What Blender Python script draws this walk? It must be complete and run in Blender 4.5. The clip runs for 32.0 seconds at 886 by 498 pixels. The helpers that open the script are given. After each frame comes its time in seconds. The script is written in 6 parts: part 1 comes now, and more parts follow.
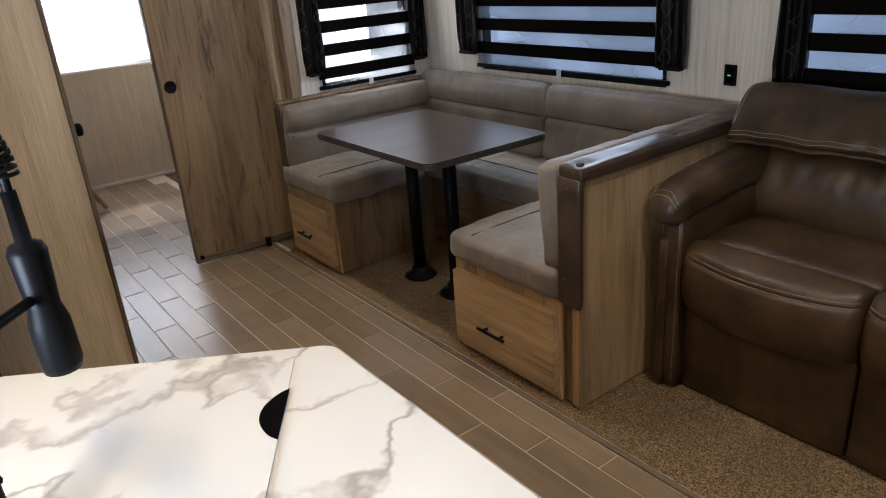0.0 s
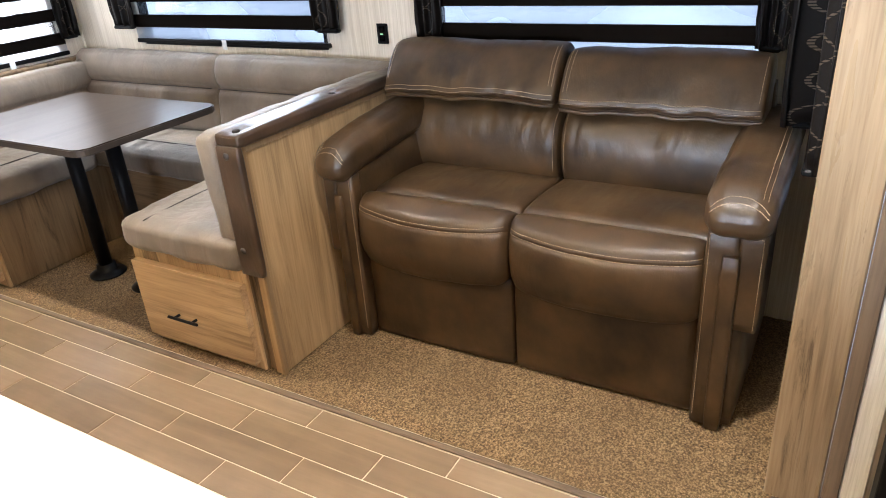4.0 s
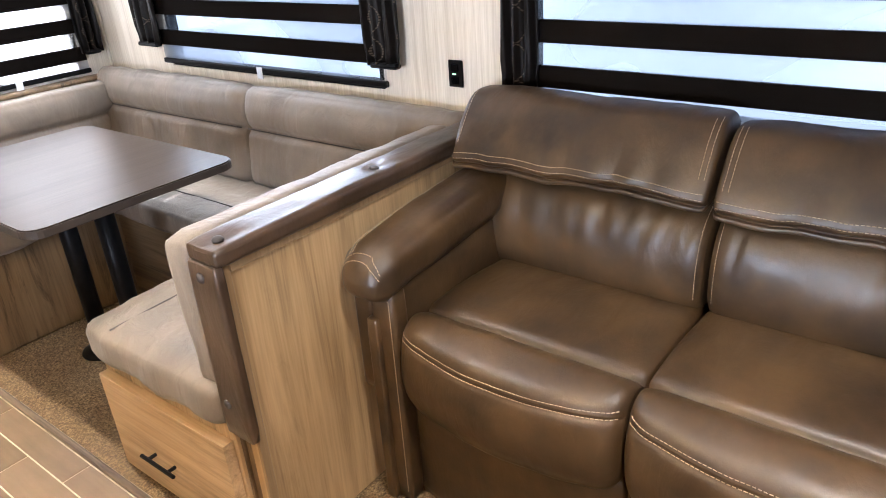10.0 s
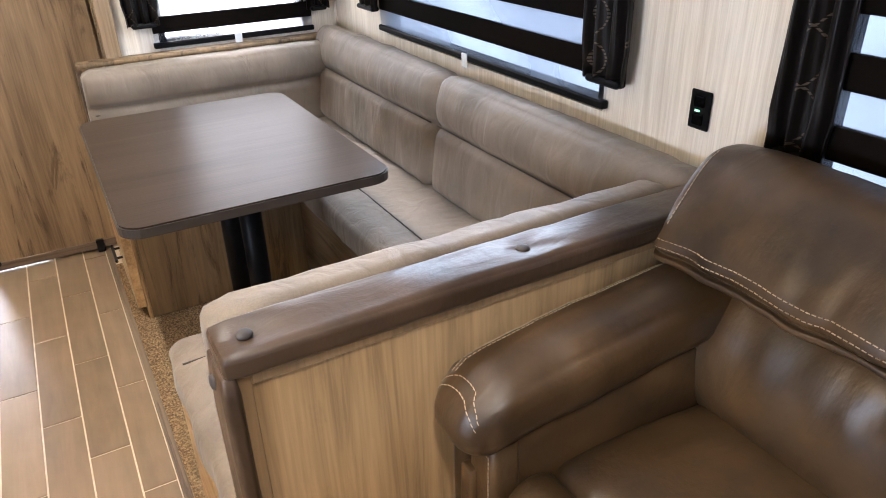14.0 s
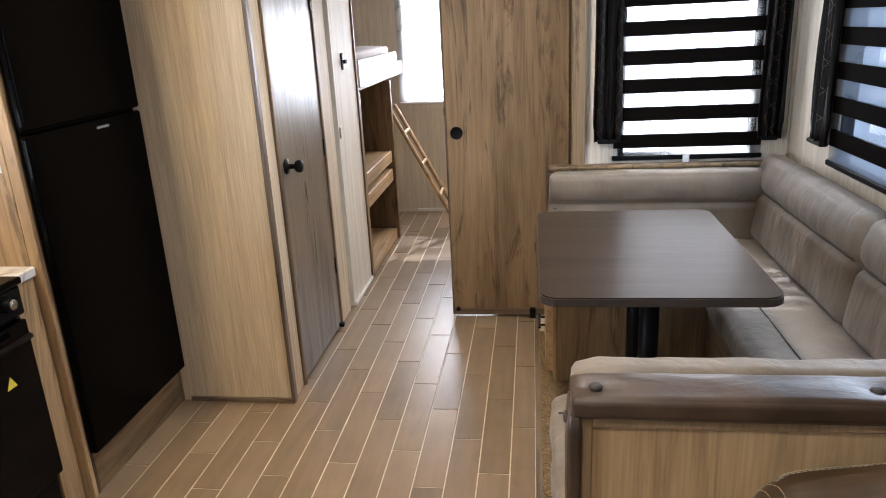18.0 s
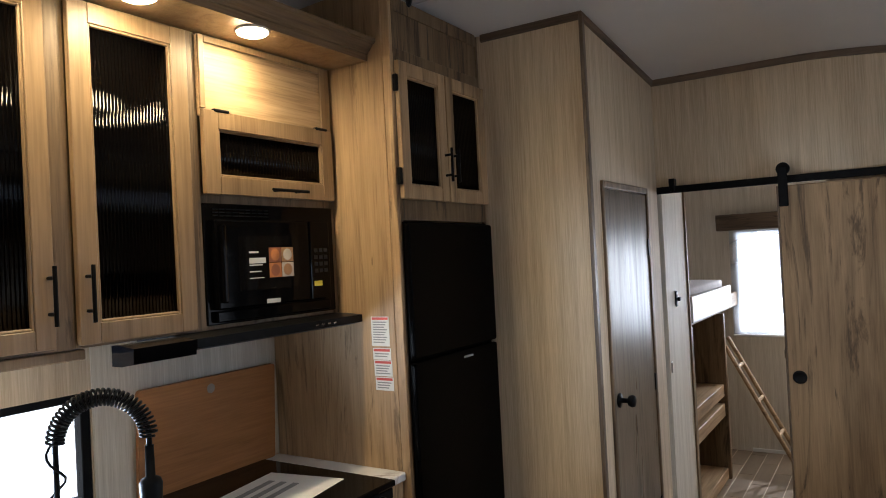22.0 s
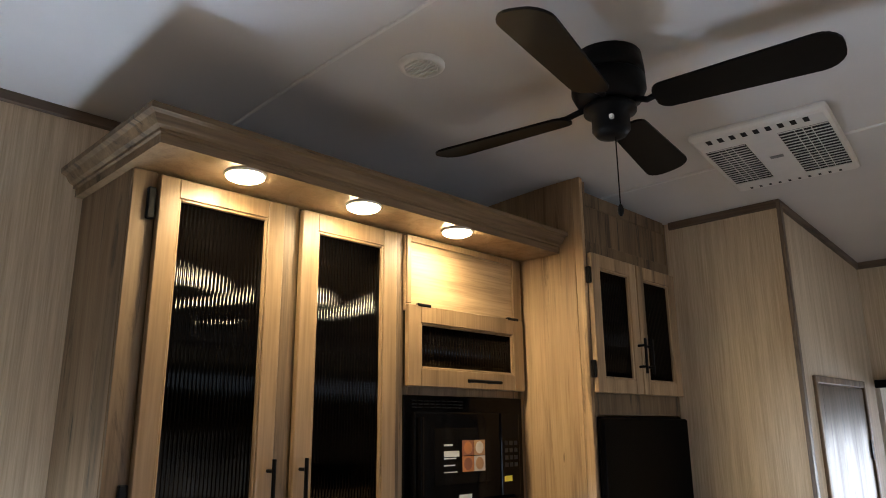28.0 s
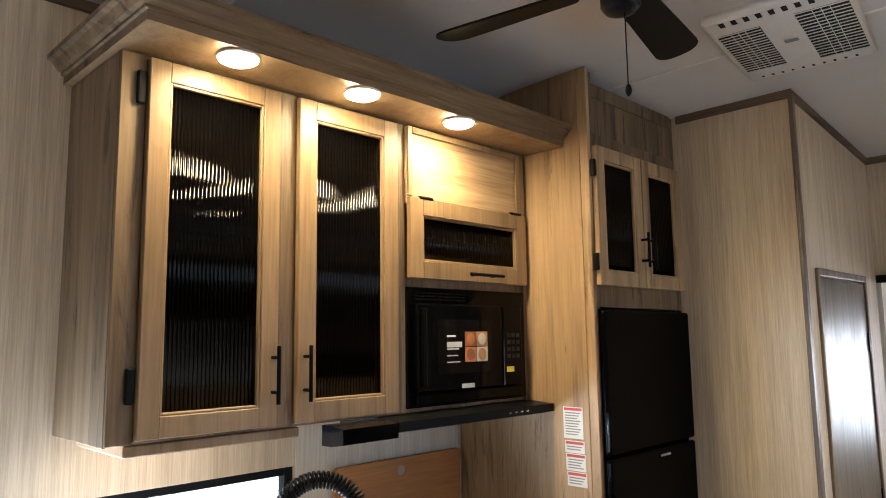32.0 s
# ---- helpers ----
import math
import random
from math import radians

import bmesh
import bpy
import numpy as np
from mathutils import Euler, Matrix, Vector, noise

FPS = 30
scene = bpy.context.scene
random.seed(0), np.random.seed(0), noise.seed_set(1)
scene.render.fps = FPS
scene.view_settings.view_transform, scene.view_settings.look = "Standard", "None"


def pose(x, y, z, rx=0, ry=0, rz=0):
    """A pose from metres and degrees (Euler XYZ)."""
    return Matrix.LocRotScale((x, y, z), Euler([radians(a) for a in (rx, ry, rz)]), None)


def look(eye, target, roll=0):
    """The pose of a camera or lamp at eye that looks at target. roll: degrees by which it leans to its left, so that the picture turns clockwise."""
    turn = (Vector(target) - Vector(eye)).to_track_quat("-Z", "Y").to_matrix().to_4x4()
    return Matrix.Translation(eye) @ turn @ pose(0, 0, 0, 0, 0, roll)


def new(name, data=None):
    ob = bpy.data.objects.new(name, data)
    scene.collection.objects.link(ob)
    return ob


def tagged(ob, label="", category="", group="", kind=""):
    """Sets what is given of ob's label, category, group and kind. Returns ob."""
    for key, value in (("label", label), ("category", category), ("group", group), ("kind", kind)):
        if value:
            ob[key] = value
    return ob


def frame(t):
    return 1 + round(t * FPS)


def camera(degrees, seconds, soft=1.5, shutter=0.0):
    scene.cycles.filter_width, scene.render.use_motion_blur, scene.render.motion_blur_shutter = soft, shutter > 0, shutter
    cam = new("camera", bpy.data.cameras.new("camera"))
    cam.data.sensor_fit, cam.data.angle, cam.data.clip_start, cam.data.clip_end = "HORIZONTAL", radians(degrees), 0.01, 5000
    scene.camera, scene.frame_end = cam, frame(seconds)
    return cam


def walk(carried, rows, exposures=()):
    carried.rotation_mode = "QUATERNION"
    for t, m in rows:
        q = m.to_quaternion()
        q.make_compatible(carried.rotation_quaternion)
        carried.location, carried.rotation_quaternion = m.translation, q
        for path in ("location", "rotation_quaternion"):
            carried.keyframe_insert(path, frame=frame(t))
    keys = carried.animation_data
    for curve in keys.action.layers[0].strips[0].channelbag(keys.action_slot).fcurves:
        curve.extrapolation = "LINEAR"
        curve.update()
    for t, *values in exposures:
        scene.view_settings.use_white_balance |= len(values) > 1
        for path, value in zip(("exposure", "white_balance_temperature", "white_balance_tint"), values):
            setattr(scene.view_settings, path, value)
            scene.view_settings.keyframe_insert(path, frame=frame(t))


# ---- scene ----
cam = camera(64.36, 32.0, 1.0)
PATH = [
    (0, (2.386, 0.794, 1.415), (3.47, 2.294, 0.658), -4.4),
    (0.5, (2.397, 0.761, 1.414), (3.563, 2.191, 0.642), -3.3),
    (1, (2.422, 0.73, 1.404), (3.696, 2.052, 0.611), -2.8),
    (1.5, (2.446, 0.705, 1.388), (3.812, 1.911, 0.563), -2.7),
    (2, (2.463, 0.68, 1.381), (3.89, 1.796, 0.533), -3.1),
    (2.5, (2.484, 0.663, 1.374), (3.942, 1.724, 0.51), -3.5),
    (3, (2.496, 0.653, 1.369), (3.981, 1.666, 0.493), -4.0),
    (3.5, (2.493, 0.644, 1.366), (4.011, 1.606, 0.488), -4.2),
    (5.5, (2.496, 0.623, 1.371), (4.048, 1.557, 0.521), -4.6),
    (6, (2.486, 0.629, 1.371), (4.043, 1.557, 0.526), -3.8),
    (6.5, (2.48, 0.655, 1.371), (3.995, 1.646, 0.523), -4.0),
    (7, (2.525, 0.707, 1.354), (4.027, 1.703, 0.486), -3.7),
    (7.5, (2.637, 0.791, 1.367), (4.123, 1.795, 0.482), -3.1),
    (8, (2.748, 0.866, 1.368), (4.244, 1.877, 0.508), -2.9),
    (8.5, (2.821, 0.921, 1.363), (4.313, 1.939, 0.503), -3.0),
    (9, (2.95, 0.977, 1.365), (4.423, 2.008, 0.49), -3.4),
    (9.5, (3.095, 1.028, 1.376), (4.54, 2.101, 0.503), -3.7),
    (10, (3.19, 1.063, 1.373), (4.601, 2.183, 0.505), -3.9),
    (10.5, (3.267, 1.093, 1.371), (4.652, 2.235, 0.489), -3.6),
    (11, (3.362, 1.144, 1.369), (4.713, 2.308, 0.463), -3.2),
    (11.5, (3.455, 1.214, 1.378), (4.786, 2.401, 0.473), -3.2),
    (12, (3.518, 1.284, 1.383), (4.831, 2.484, 0.47), -3.3),
    (12.5, (3.546, 1.344, 1.374), (4.85, 2.557, 0.464), -2.9),
    (13, (3.593, 1.368, 1.36), (4.813, 2.656, 0.436), -3.8),
    (13.5, (3.674, 1.357, 1.364), (4.72, 2.775, 0.419), -2.6),
    (14, (3.739, 1.355, 1.36), (4.598, 2.901, 0.427), -1.6),
    (14.5, (3.778, 1.346, 1.36), (4.443, 3.002, 0.456), -1.5),
    (15, (3.782, 1.348, 1.365), (4.279, 3.08, 0.499), -1.3),
    (15.5, (3.768, 1.329, 1.366), (4.093, 3.115, 0.528), -1.8),
    (17.5, (3.757, 1.086, 1.425), (3.543, 2.955, 0.745), -2.6),
    (18, (3.781, 1.07, 1.436), (3.522, 2.956, 0.825), -2.9),
    (18.5, (3.8, 1.045, 1.449), (3.499, 2.937, 0.874), -2.6),
    (19, (3.802, 1.007, 1.457), (3.408, 2.888, 0.903), -3.4),
    (19.5, (3.797, 0.983, 1.471), (3.259, 2.853, 1.007), -3.8),
    (20, (3.834, 0.958, 1.474), (3.133, 2.798, 1.121), -4.0),
    (20.5, (3.837, 0.935, 1.494), (3.051, 2.749, 1.192), -3.5),
    (21, (3.809, 0.913, 1.515), (2.906, 2.686, 1.304), -2.9),
    (21.5, (3.804, 0.889, 1.536), (2.804, 2.619, 1.466), -2.2),
    (22, (3.793, 0.868, 1.557), (2.719, 2.555, 1.58), -2.9),
    (22.5, (3.779, 0.851, 1.567), (2.638, 2.49, 1.678), -2.1),
    (23, (3.756, 0.846, 1.598), (2.595, 2.46, 1.812), -1.5),
    (23.5, (3.742, 0.831, 1.614), (2.57, 2.42, 1.934), -1.8),
    (24, (3.732, 0.834, 1.629), (2.546, 2.401, 2.0), -1.3),
    (24.5, (3.731, 0.826, 1.632), (2.522, 2.355, 2.081), -0.6),
    (25, (3.726, 0.817, 1.645), (2.501, 2.318, 2.142), -0.7),
    (25.5, (3.73, 0.814, 1.657), (2.499, 2.3, 2.181), -1.0),
    (26, (3.721, 0.8, 1.658), (2.471, 2.258, 2.216), -0.9),
    (26.5, (3.711, 0.788, 1.665), (2.422, 2.216, 2.212), -0.9),
    (28.5, (3.696, 0.78, 1.651), (2.322, 2.153, 2.128), -0.5),
    (29, (3.691, 0.781, 1.644), (2.308, 2.15, 2.103), -0.7),
    (29.5, (3.694, 0.784, 1.632), (2.296, 2.148, 2.058), -0.6),
    (30, (3.69, 0.786, 1.628), (2.281, 2.152, 2.014), -0.8),
    (30.5, (3.69, 0.794, 1.622), (2.282, 2.171, 1.973), -0.8),
    (31, (3.687, 0.802, 1.613), (2.283, 2.191, 1.933), -0.9),
    (31.5, (3.679, 0.806, 1.61), (2.279, 2.206, 1.894), -0.8),
    (32, (3.671, 0.81, 1.597), (2.27, 2.214, 1.848), -0.8),
]
walk(cam, [(t, look(eye, target, roll)) for t, eye, target, roll in PATH],
     [(0.0, -0.92, 5650, 12), (1.5, -0.62, 5900, 10), (3.0, 0.36, 5900, 12), (6.0, 0.7, 5780, 12), (7.5, 0.48, 5880, 15), (10.0, 0.82, 5880, 15), (12.0, 0.8, 5880, 15), (14.0, 0.55, 5880, 15), (15.5, 0.58, 5880, 15), (18.0, -0.08, 5800, 12), (20.0, -1.05, 5550, 10), (21.0, -1.18, 5480, 10), (23.0, -0.85, 5650, 10), (26.0, -1.07, 5680, 10), (29.0, -0.82, 5680, 10), (32.0, -0.5, 5680, 10)])

# ---- world, sun, exposure ----
world = bpy.data.worlds.new("world")
scene.world = world
world.use_nodes = True
_n = world.node_tree.nodes
_sky = _n.new("ShaderNodeTexSky")
_sky.sky_type = "NISHITA"
_sky.sun_disc = False
_sky.sun_elevation, _sky.sun_rotation = radians(52), radians(8)
world.node_tree.links.new(_sky.outputs[0], _n["Background"].inputs[0])
_n["Background"].inputs[1].default_value = 0.12

sun = new("sun", bpy.data.lights.new("sun", "SUN"))
sun.data.energy, sun.data.angle, sun.data.color = 5.0, radians(0.5), (1.0, 0.95, 0.87)
sun.matrix_world = look((4.26, 9.2, 7.0), (4.33, 4.1, 0.5))


def area(name, eye, target, w, h, watts, color, spread=180):
    d = bpy.data.lights.new(name, "AREA")
    d.shape, d.size, d.size_y, d.energy, d.color, d.spread = "RECTANGLE", w, h, watts, color, radians(spread)
    ob = new(name, d)
    ob.matrix_world = look(eye, target)
    return ob


DAY = (0.80, 0.90, 1.0)
WARM = (1.0, 0.90, 0.74)
PUCKS = ((2.190, 1.610), (2.195, 1.982), (2.195, 2.367))
area("window_light_kitchen", (1.715, 1.45, 1.04), (2.75, 1.55, 1.85), 0.55, 0.24, 50, DAY, 150)
area("window_light_bunk", (3.42, 6.44, 1.26), (3.30, 4.4, 0.7), 1.15, 0.70, 31, (1.0, 0.98, 0.95))
area("window_light_entry", (1.715, -0.55, 1.33), (3.9, 1.0, 0.3), 0.55, 1.1, 4, (0.96, 0.98, 1.0))
area("window_light_dinette", (4.43, 4.10, 1.32), (4.43, 2.4, 1.32), 0.5, 0.80, 4, (1.0, 0.97, 0.93))
for _z in (1.041, 1.157, 1.272, 1.388, 1.504):      # daylight through the sheer strips of the side window
    area("window_light_side", (4.790, 3.14, _z), (3.2, 3.14, _z), 1.05, 0.045, 2.9, DAY)
# the lamp at y 0.9 is unseen, added to light sofa and carpet
for _x, _y, _z in ((3.63, 3.71, 2.44), (3.59, 2.75, 2.512), (3.62, 0.9, 2.512)):
    area("can_light", (_x, _y, _z), (_x, _y, 0), 0.06, 0.06, 10.0 if _y > 2 else 17.0, WARM, 105)
for _x, _y in PUCKS:
    area("puck_light", (_x, _y, 2.249), (_x, _y, 0), 0.06, 0.06, 5.0, (1.0, 0.74, 0.40), 170)

# ---- materials ----
def shader(name, rough=0.5, metal=0.0):
    m = bpy.data.materials.new(name)
    m.use_nodes = True
    t = m.node_tree
    b = t.nodes["Principled BSDF"]
    b.inputs["Roughness"].default_value, b.inputs["Metallic"].default_value = rough, metal
    return m, t, b


def node(t, kind, **values):
    n = t.nodes.new(kind)
    for k, v in values.items():
        n.inputs[k.replace("_", " ")].default_value = v
    return n


def coords(t, scale, jitter=True, spin=(0, 0, 0)):
    """Object coordinates in metres, shifted at random from object to object."""
    tc = t.nodes.new("ShaderNodeTexCoord")
    mp = node(t, "ShaderNodeMapping", Scale=scale, Rotation=spin)
    if jitter:
        info = t.nodes.new("ShaderNodeObjectInfo")
        mul = t.nodes.new("ShaderNodeVectorMath")
        mul.operation = "MULTIPLY_ADD"
        mul.inputs[1].default_value = (7.3, 11.1, 5.7)
        t.links.new(info.outputs["Random"], mul.inputs[0])
        t.links.new(tc.outputs["Object"], mul.inputs[2])
        t.links.new(mul.outputs[0], mp.inputs[0])
    else:
        t.links.new(tc.outputs["Object"], mp.inputs[0])
    return mp.outputs[0]


def ramp(t, src, stops):
    r = t.nodes.new("ShaderNodeValToRGB")
    e = r.color_ramp.elements
    while len(e) < len(stops):
        e.new(0.5)
    for el, (p, c) in zip(e, stops):
        el.position, el.color = p, (*c, 1) if len(c) == 3 else c
    t.links.new(src, r.inputs[0])
    return r.outputs[0]


def mixc(t, fac, a, b, mode="MIX"):
    n = t.nodes.new("ShaderNodeMix")
    n.data_type, n.blend_type = "RGBA", mode
    for s, v in ((0, fac), (6, a), (7, b)):
        if isinstance(v, (int, float)):
            n.inputs[s].default_value = v
        elif isinstance(v, tuple):
            n.inputs[s].default_value = (*v, 1)
        else:
            t.links.new(v, n.inputs[s])
    return n.outputs[2]


def bump(t, b, src, strength, dist):
    n = node(t, "ShaderNodeBump", Strength=strength, Distance=dist)
    t.links.new(src, n.inputs["Height"])
    t.links.new(n.outputs[0], b.inputs["Normal"])


def wood(name, dark, mid, light, axis="z", rough=0.45, streak=1.0, spec=0.4, uneven=0.12):
    """Boards with wavy figure, fine grain and dark worn streaks along an axis."""
    m, t, b = shader(name, rough)
    b.inputs["Specular IOR Level"].default_value = spec

    def along(across, length):
        return tuple(length if a == axis else across for a in "xyz")

    n0 = node(t, "ShaderNodeTexNoise", Scale=1.0, Detail=3.0, Roughness=0.5)
    t.links.new(coords(t, along(4.5, 1.1)), n0.inputs[0])
    n1 = node(t, "ShaderNodeTexNoise", Scale=1.0, Detail=6.0, Roughness=0.6, Distortion=1.3)
    t.links.new(coords(t, along(16, 1.0)), n1.inputs[0])
    base = ramp(t, n1.outputs[0], [(0.36, dark), (0.47, mid), (0.64, light)])
    base = mixc(t, 0.55, base, ramp(t, n0.outputs[0], [(0.32, tuple(c * 0.55 for c in mid)), (0.66, light)]))
    n2 = node(t, "ShaderNodeTexNoise", Scale=1.0, Detail=3.0)
    t.links.new(coords(t, along(170, 6)), n2.inputs[0])
    col = mixc(t, 0.18, base, ramp(t, n2.outputs[0], [(0.35, tuple(c * 0.62 for c in mid)), (0.62, tuple(min(1, c * 1.2) for c in light))]))
    n3 = node(t, "ShaderNodeTexNoise", Scale=1.0, Detail=9.0, Roughness=0.72, Distortion=2.2)
    t.links.new(coords(t, along(8.5, 0.75)), n3.inputs[0])
    col = mixc(t, ramp(t, n3.outputs[0], [(0.37, (0.75 * streak,) * 3), (0.46, (0.0,) * 3)]), col, tuple(c * 0.5 for c in dark))
    n5 = node(t, "ShaderNodeTexNoise", Scale=1.0, Detail=6.0, Roughness=0.7)
    t.links.new(coords(t, along(30, 3.0)), n5.inputs[0])
    col = mixc(t, ramp(t, n5.outputs[0], [(0.28, (0.8 * streak,) * 3), (0.345, (0.0,) * 3)]), col, tuple(c * 0.4 for c in dark))
    t.links.new(col, b.inputs["Base Color"])
    t.links.new(ramp(t, n1.outputs[0], [(0.3, (rough + uneven,) * 3), (0.7, (rough - uneven * 0.4,) * 3)]), b.inputs["Roughness"])
    bump(t, b, n2.outputs[0], 0.10, 0.002)
    return m


def leather(name, dark, light, rough=0.3, relief=0.12):
    """Smooth leather: cloudy colour that runs from dark to lighter brown, soft creases."""
    m, t, b = shader(name, rough)
    b.inputs["Specular IOR Level"].default_value = 0.5
    n1 = node(t, "ShaderNodeTexNoise", Scale=7.0, Detail=4.0, Roughness=0.55)
    t.links.new(coords(t, (1, 1, 1)), n1.inputs[0])
    t.links.new(ramp(t, n1.outputs[0], [(0.28, dark), (0.72, light)]), b.inputs["Base Color"])
    n2 = node(t, "ShaderNodeTexNoise", Scale=60.0, Detail=3.0, Roughness=0.6)
    t.links.new(coords(t, (1, 1, 0.6)), n2.inputs[0])
    n3 = node(t, "ShaderNodeTexNoise", Scale=11.0, Detail=5.0, Roughness=0.6, Distortion=0.8)
    t.links.new(coords(t, (0.6, 1.5, 0.5)), n3.inputs[0])
    big = node(t, "ShaderNodeBump", Strength=0.24, Distance=0.010)
    t.links.new(n3.outputs[0], big.inputs["Height"])
    fine = node(t, "ShaderNodeBump", Strength=relief, Distance=0.002)
    t.links.new(n2.outputs[0], fine.inputs["Height"])
    t.links.new(big.outputs[0], fine.inputs["Normal"])
    t.links.new(fine.outputs[0], b.inputs["Normal"])
    t.links.new(ramp(t, n3.outputs[0], [(0.3, (rough + 0.10,) * 3), (0.7, (rough - 0.04,) * 3)]), b.inputs["Roughness"])
    return m


def fabric(name, dark, light, rough=0.8, fold=0.5):
    m, t, b = shader(name, rough)
    v = coords(t, (1, 1, 1))
    n1 = node(t, "ShaderNodeTexNoise", Scale=7.0, Detail=4.0)
    t.links.new(v, n1.inputs[0])
    n2 = node(t, "ShaderNodeTexNoise", Scale=520.0, Detail=2.0)
    t.links.new(v, n2.inputs[0])
    stops = [(0.32, dark), (0.68, light)]
    col = mixc(t, 0.45, ramp(t, n1.outputs[0], stops), ramp(t, n2.outputs[0], stops))
    t.links.new(col, b.inputs["Base Color"])
    n3 = node(t, "ShaderNodeTexNoise", Scale=20.0, Detail=3.0, Roughness=0.45, Distortion=1.0)
    t.links.new(coords(t, (1, 1, 0.28)), n3.inputs[0])
    fine = node(t, "ShaderNodeBump", Strength=0.25, Distance=0.0008)
    t.links.new(n2.outputs[0], fine.inputs["Height"])
    big = node(t, "ShaderNodeBump", Strength=fold, Distance=0.016)
    t.links.new(n3.outputs[0], big.inputs["Height"])
    t.links.new(fine.outputs[0], big.inputs["Normal"])
    t.links.new(big.outputs[0], b.inputs["Normal"])
    b.inputs["Sheen Weight"].default_value = 0.15
    return m


def plain(name, color, rough=0.5, metal=0.0, vary=0.12, scale=30.0, relief=0.0, coat=0.0, spec=0.5):
    m, t, b = shader(name, rough, metal)
    b.inputs["Specular IOR Level"].default_value = spec
    v = coords(t, (1, 1, 1))
    n1 = node(t, "ShaderNodeTexNoise", Scale=scale, Detail=4.0)
    t.links.new(v, n1.inputs[0])
    col = ramp(t, n1.outputs[0], [(0.3, tuple(c * (1 - vary) for c in color)), (0.7, tuple(min(1, c * (1 + vary)) for c in color))])
    t.links.new(col, b.inputs["Base Color"])
    b.inputs["Coat Weight"].default_value = coat
    if relief:
        bump(t, b, n1.outputs[0], relief, 0.003)
    return m


def emitter(name, color, strength, base=0.9):
    m, t, b = shader(name, 0.5)
    b.inputs["Base Color"].default_value = (base, base, base, 1)
    b.inputs["Emission Color"].default_value = (*color, 1)
    b.inputs["Emission Strength"].default_value = strength
    return m


def wallpaper(name, c0, c1):
    m, t, b = shader(name, 0.62)
    n1 = node(t, "ShaderNodeTexNoise", Scale=1.0, Detail=4.0, Roughness=0.7)
    t.links.new(coords(t, (190, 190, 5), False), n1.inputs[0])
    n2 = node(t, "ShaderNodeTexNoise", Scale=1.0, Detail=2.0)
    t.links.new(coords(t, (40, 40, 1.2), False), n2.inputs[0])
    col = ramp(t, mixc(t, 0.35, n1.outputs[0], n2.outputs[0]), [(0.36, c0), (0.62, c1)])
    t.links.new(col, b.inputs["Base Color"])
    bump(t, b, n1.outputs[0], 0.1, 0.001)
    return m


def marble(name):
    m, t, b = shader(name, 0.22)
    v = coords(t, (1, 1, 1), False)
    warp = node(t, "ShaderNodeTexNoise", Scale=3.0, Detail=5.0, Roughness=0.6)
    t.links.new(v, warp.inputs[0])
    add = t.nodes.new("ShaderNodeVectorMath")
    add.operation = "MULTIPLY_ADD"
    add.inputs[1].default_value = (0.35, 0.35, 0.35)
    t.links.new(warp.outputs["Color"], add.inputs[0])
    t.links.new(v, add.inputs[2])
    n1 = node(t, "ShaderNodeTexNoise", Scale=3.2, Detail=3.0, Roughness=0.5)
    t.links.new(add.outputs[0], n1.inputs[0])
    vein = ramp(t, n1.outputs[0], [(0.47, (0.68, 0.67, 0.655)), (0.495, (0.42, 0.39, 0.36)), (0.505, (0.36, 0.33, 0.31)), (0.535, (0.68, 0.67, 0.655))])
    n2 = node(t, "ShaderNodeTexNoise", Scale=5.0, Detail=4.0)
    t.links.new(v, n2.inputs[0])
    col = mixc(t, ramp(t, n2.outputs[0], [(0.42, (0.0,) * 3), (0.7, (0.75,) * 3)]), vein, (0.70, 0.69, 0.68))
    t.links.new(col, b.inputs["Base Color"])
    return m


def carpet_mat(name):
    m, t, b = shader(name, 0.95)
    v = coords(t, (1, 1, 1), False)
    n1 = node(t, "ShaderNodeTexNoise", Scale=175.0, Detail=4.0, Roughness=0.7)
    t.links.new(v, n1.inputs[0])
    n2 = node(t, "ShaderNodeTexNoise", Scale=4.0, Detail=3.0)
    t.links.new(v, n2.inputs[0])
    col = ramp(t, n1.outputs[0], [(0.36, (0.046, 0.026, 0.010)), (0.5, (0.185, 0.115, 0.050)), (0.63, (0.42, 0.285, 0.145))])
    col = mixc(t, ramp(t, n2.outputs[0], [(0.35, (0.0,) * 3), (0.65, (0.35,) * 3)]), col, (0.105, 0.062, 0.026))
    t.links.new(col, b.inputs["Base Color"])
    bump(t, b, n1.outputs[0], 0.9, 0.008)
    return m


def plank_mat(name):
    m, t, b = shader(name, 0.33)
    v = coords(t, (22, 2.2, 22))
    n1 = node(t, "ShaderNodeTexNoise", Scale=1.0, Detail=7.0, Roughness=0.65, Distortion=0.5)
    t.links.new(v, n1.inputs[0])
    n2 = node(t, "ShaderNodeTexNoise", Scale=6.0, Detail=4.0)
    t.links.new(coords(t, (1, 1, 1)), n2.inputs[0])
    a = ramp(t, n1.outputs[0], [(0.3, (0.110, 0.070, 0.038)), (0.5, (0.190, 0.128, 0.074)), (0.7, (0.285, 0.203, 0.125))])
    c = mixc(t, 0.45, a, ramp(t, n2.outputs[0], [(0.3, (0.120, 0.079, 0.044)), (0.7, (0.27, 0.190, 0.118))]))
    info = t.nodes.new("ShaderNodeObjectInfo")
    c = mixc(t, 0.4, c, ramp(t, info.outputs["Random"], [(0.0, (0.10, 0.064, 0.036)), (1.0, (0.32, 0.232, 0.150))]))
    t.links.new(c, b.inputs["Base Color"])
    bump(t, b, n1.outputs[0], 0.15, 0.002)
    return m


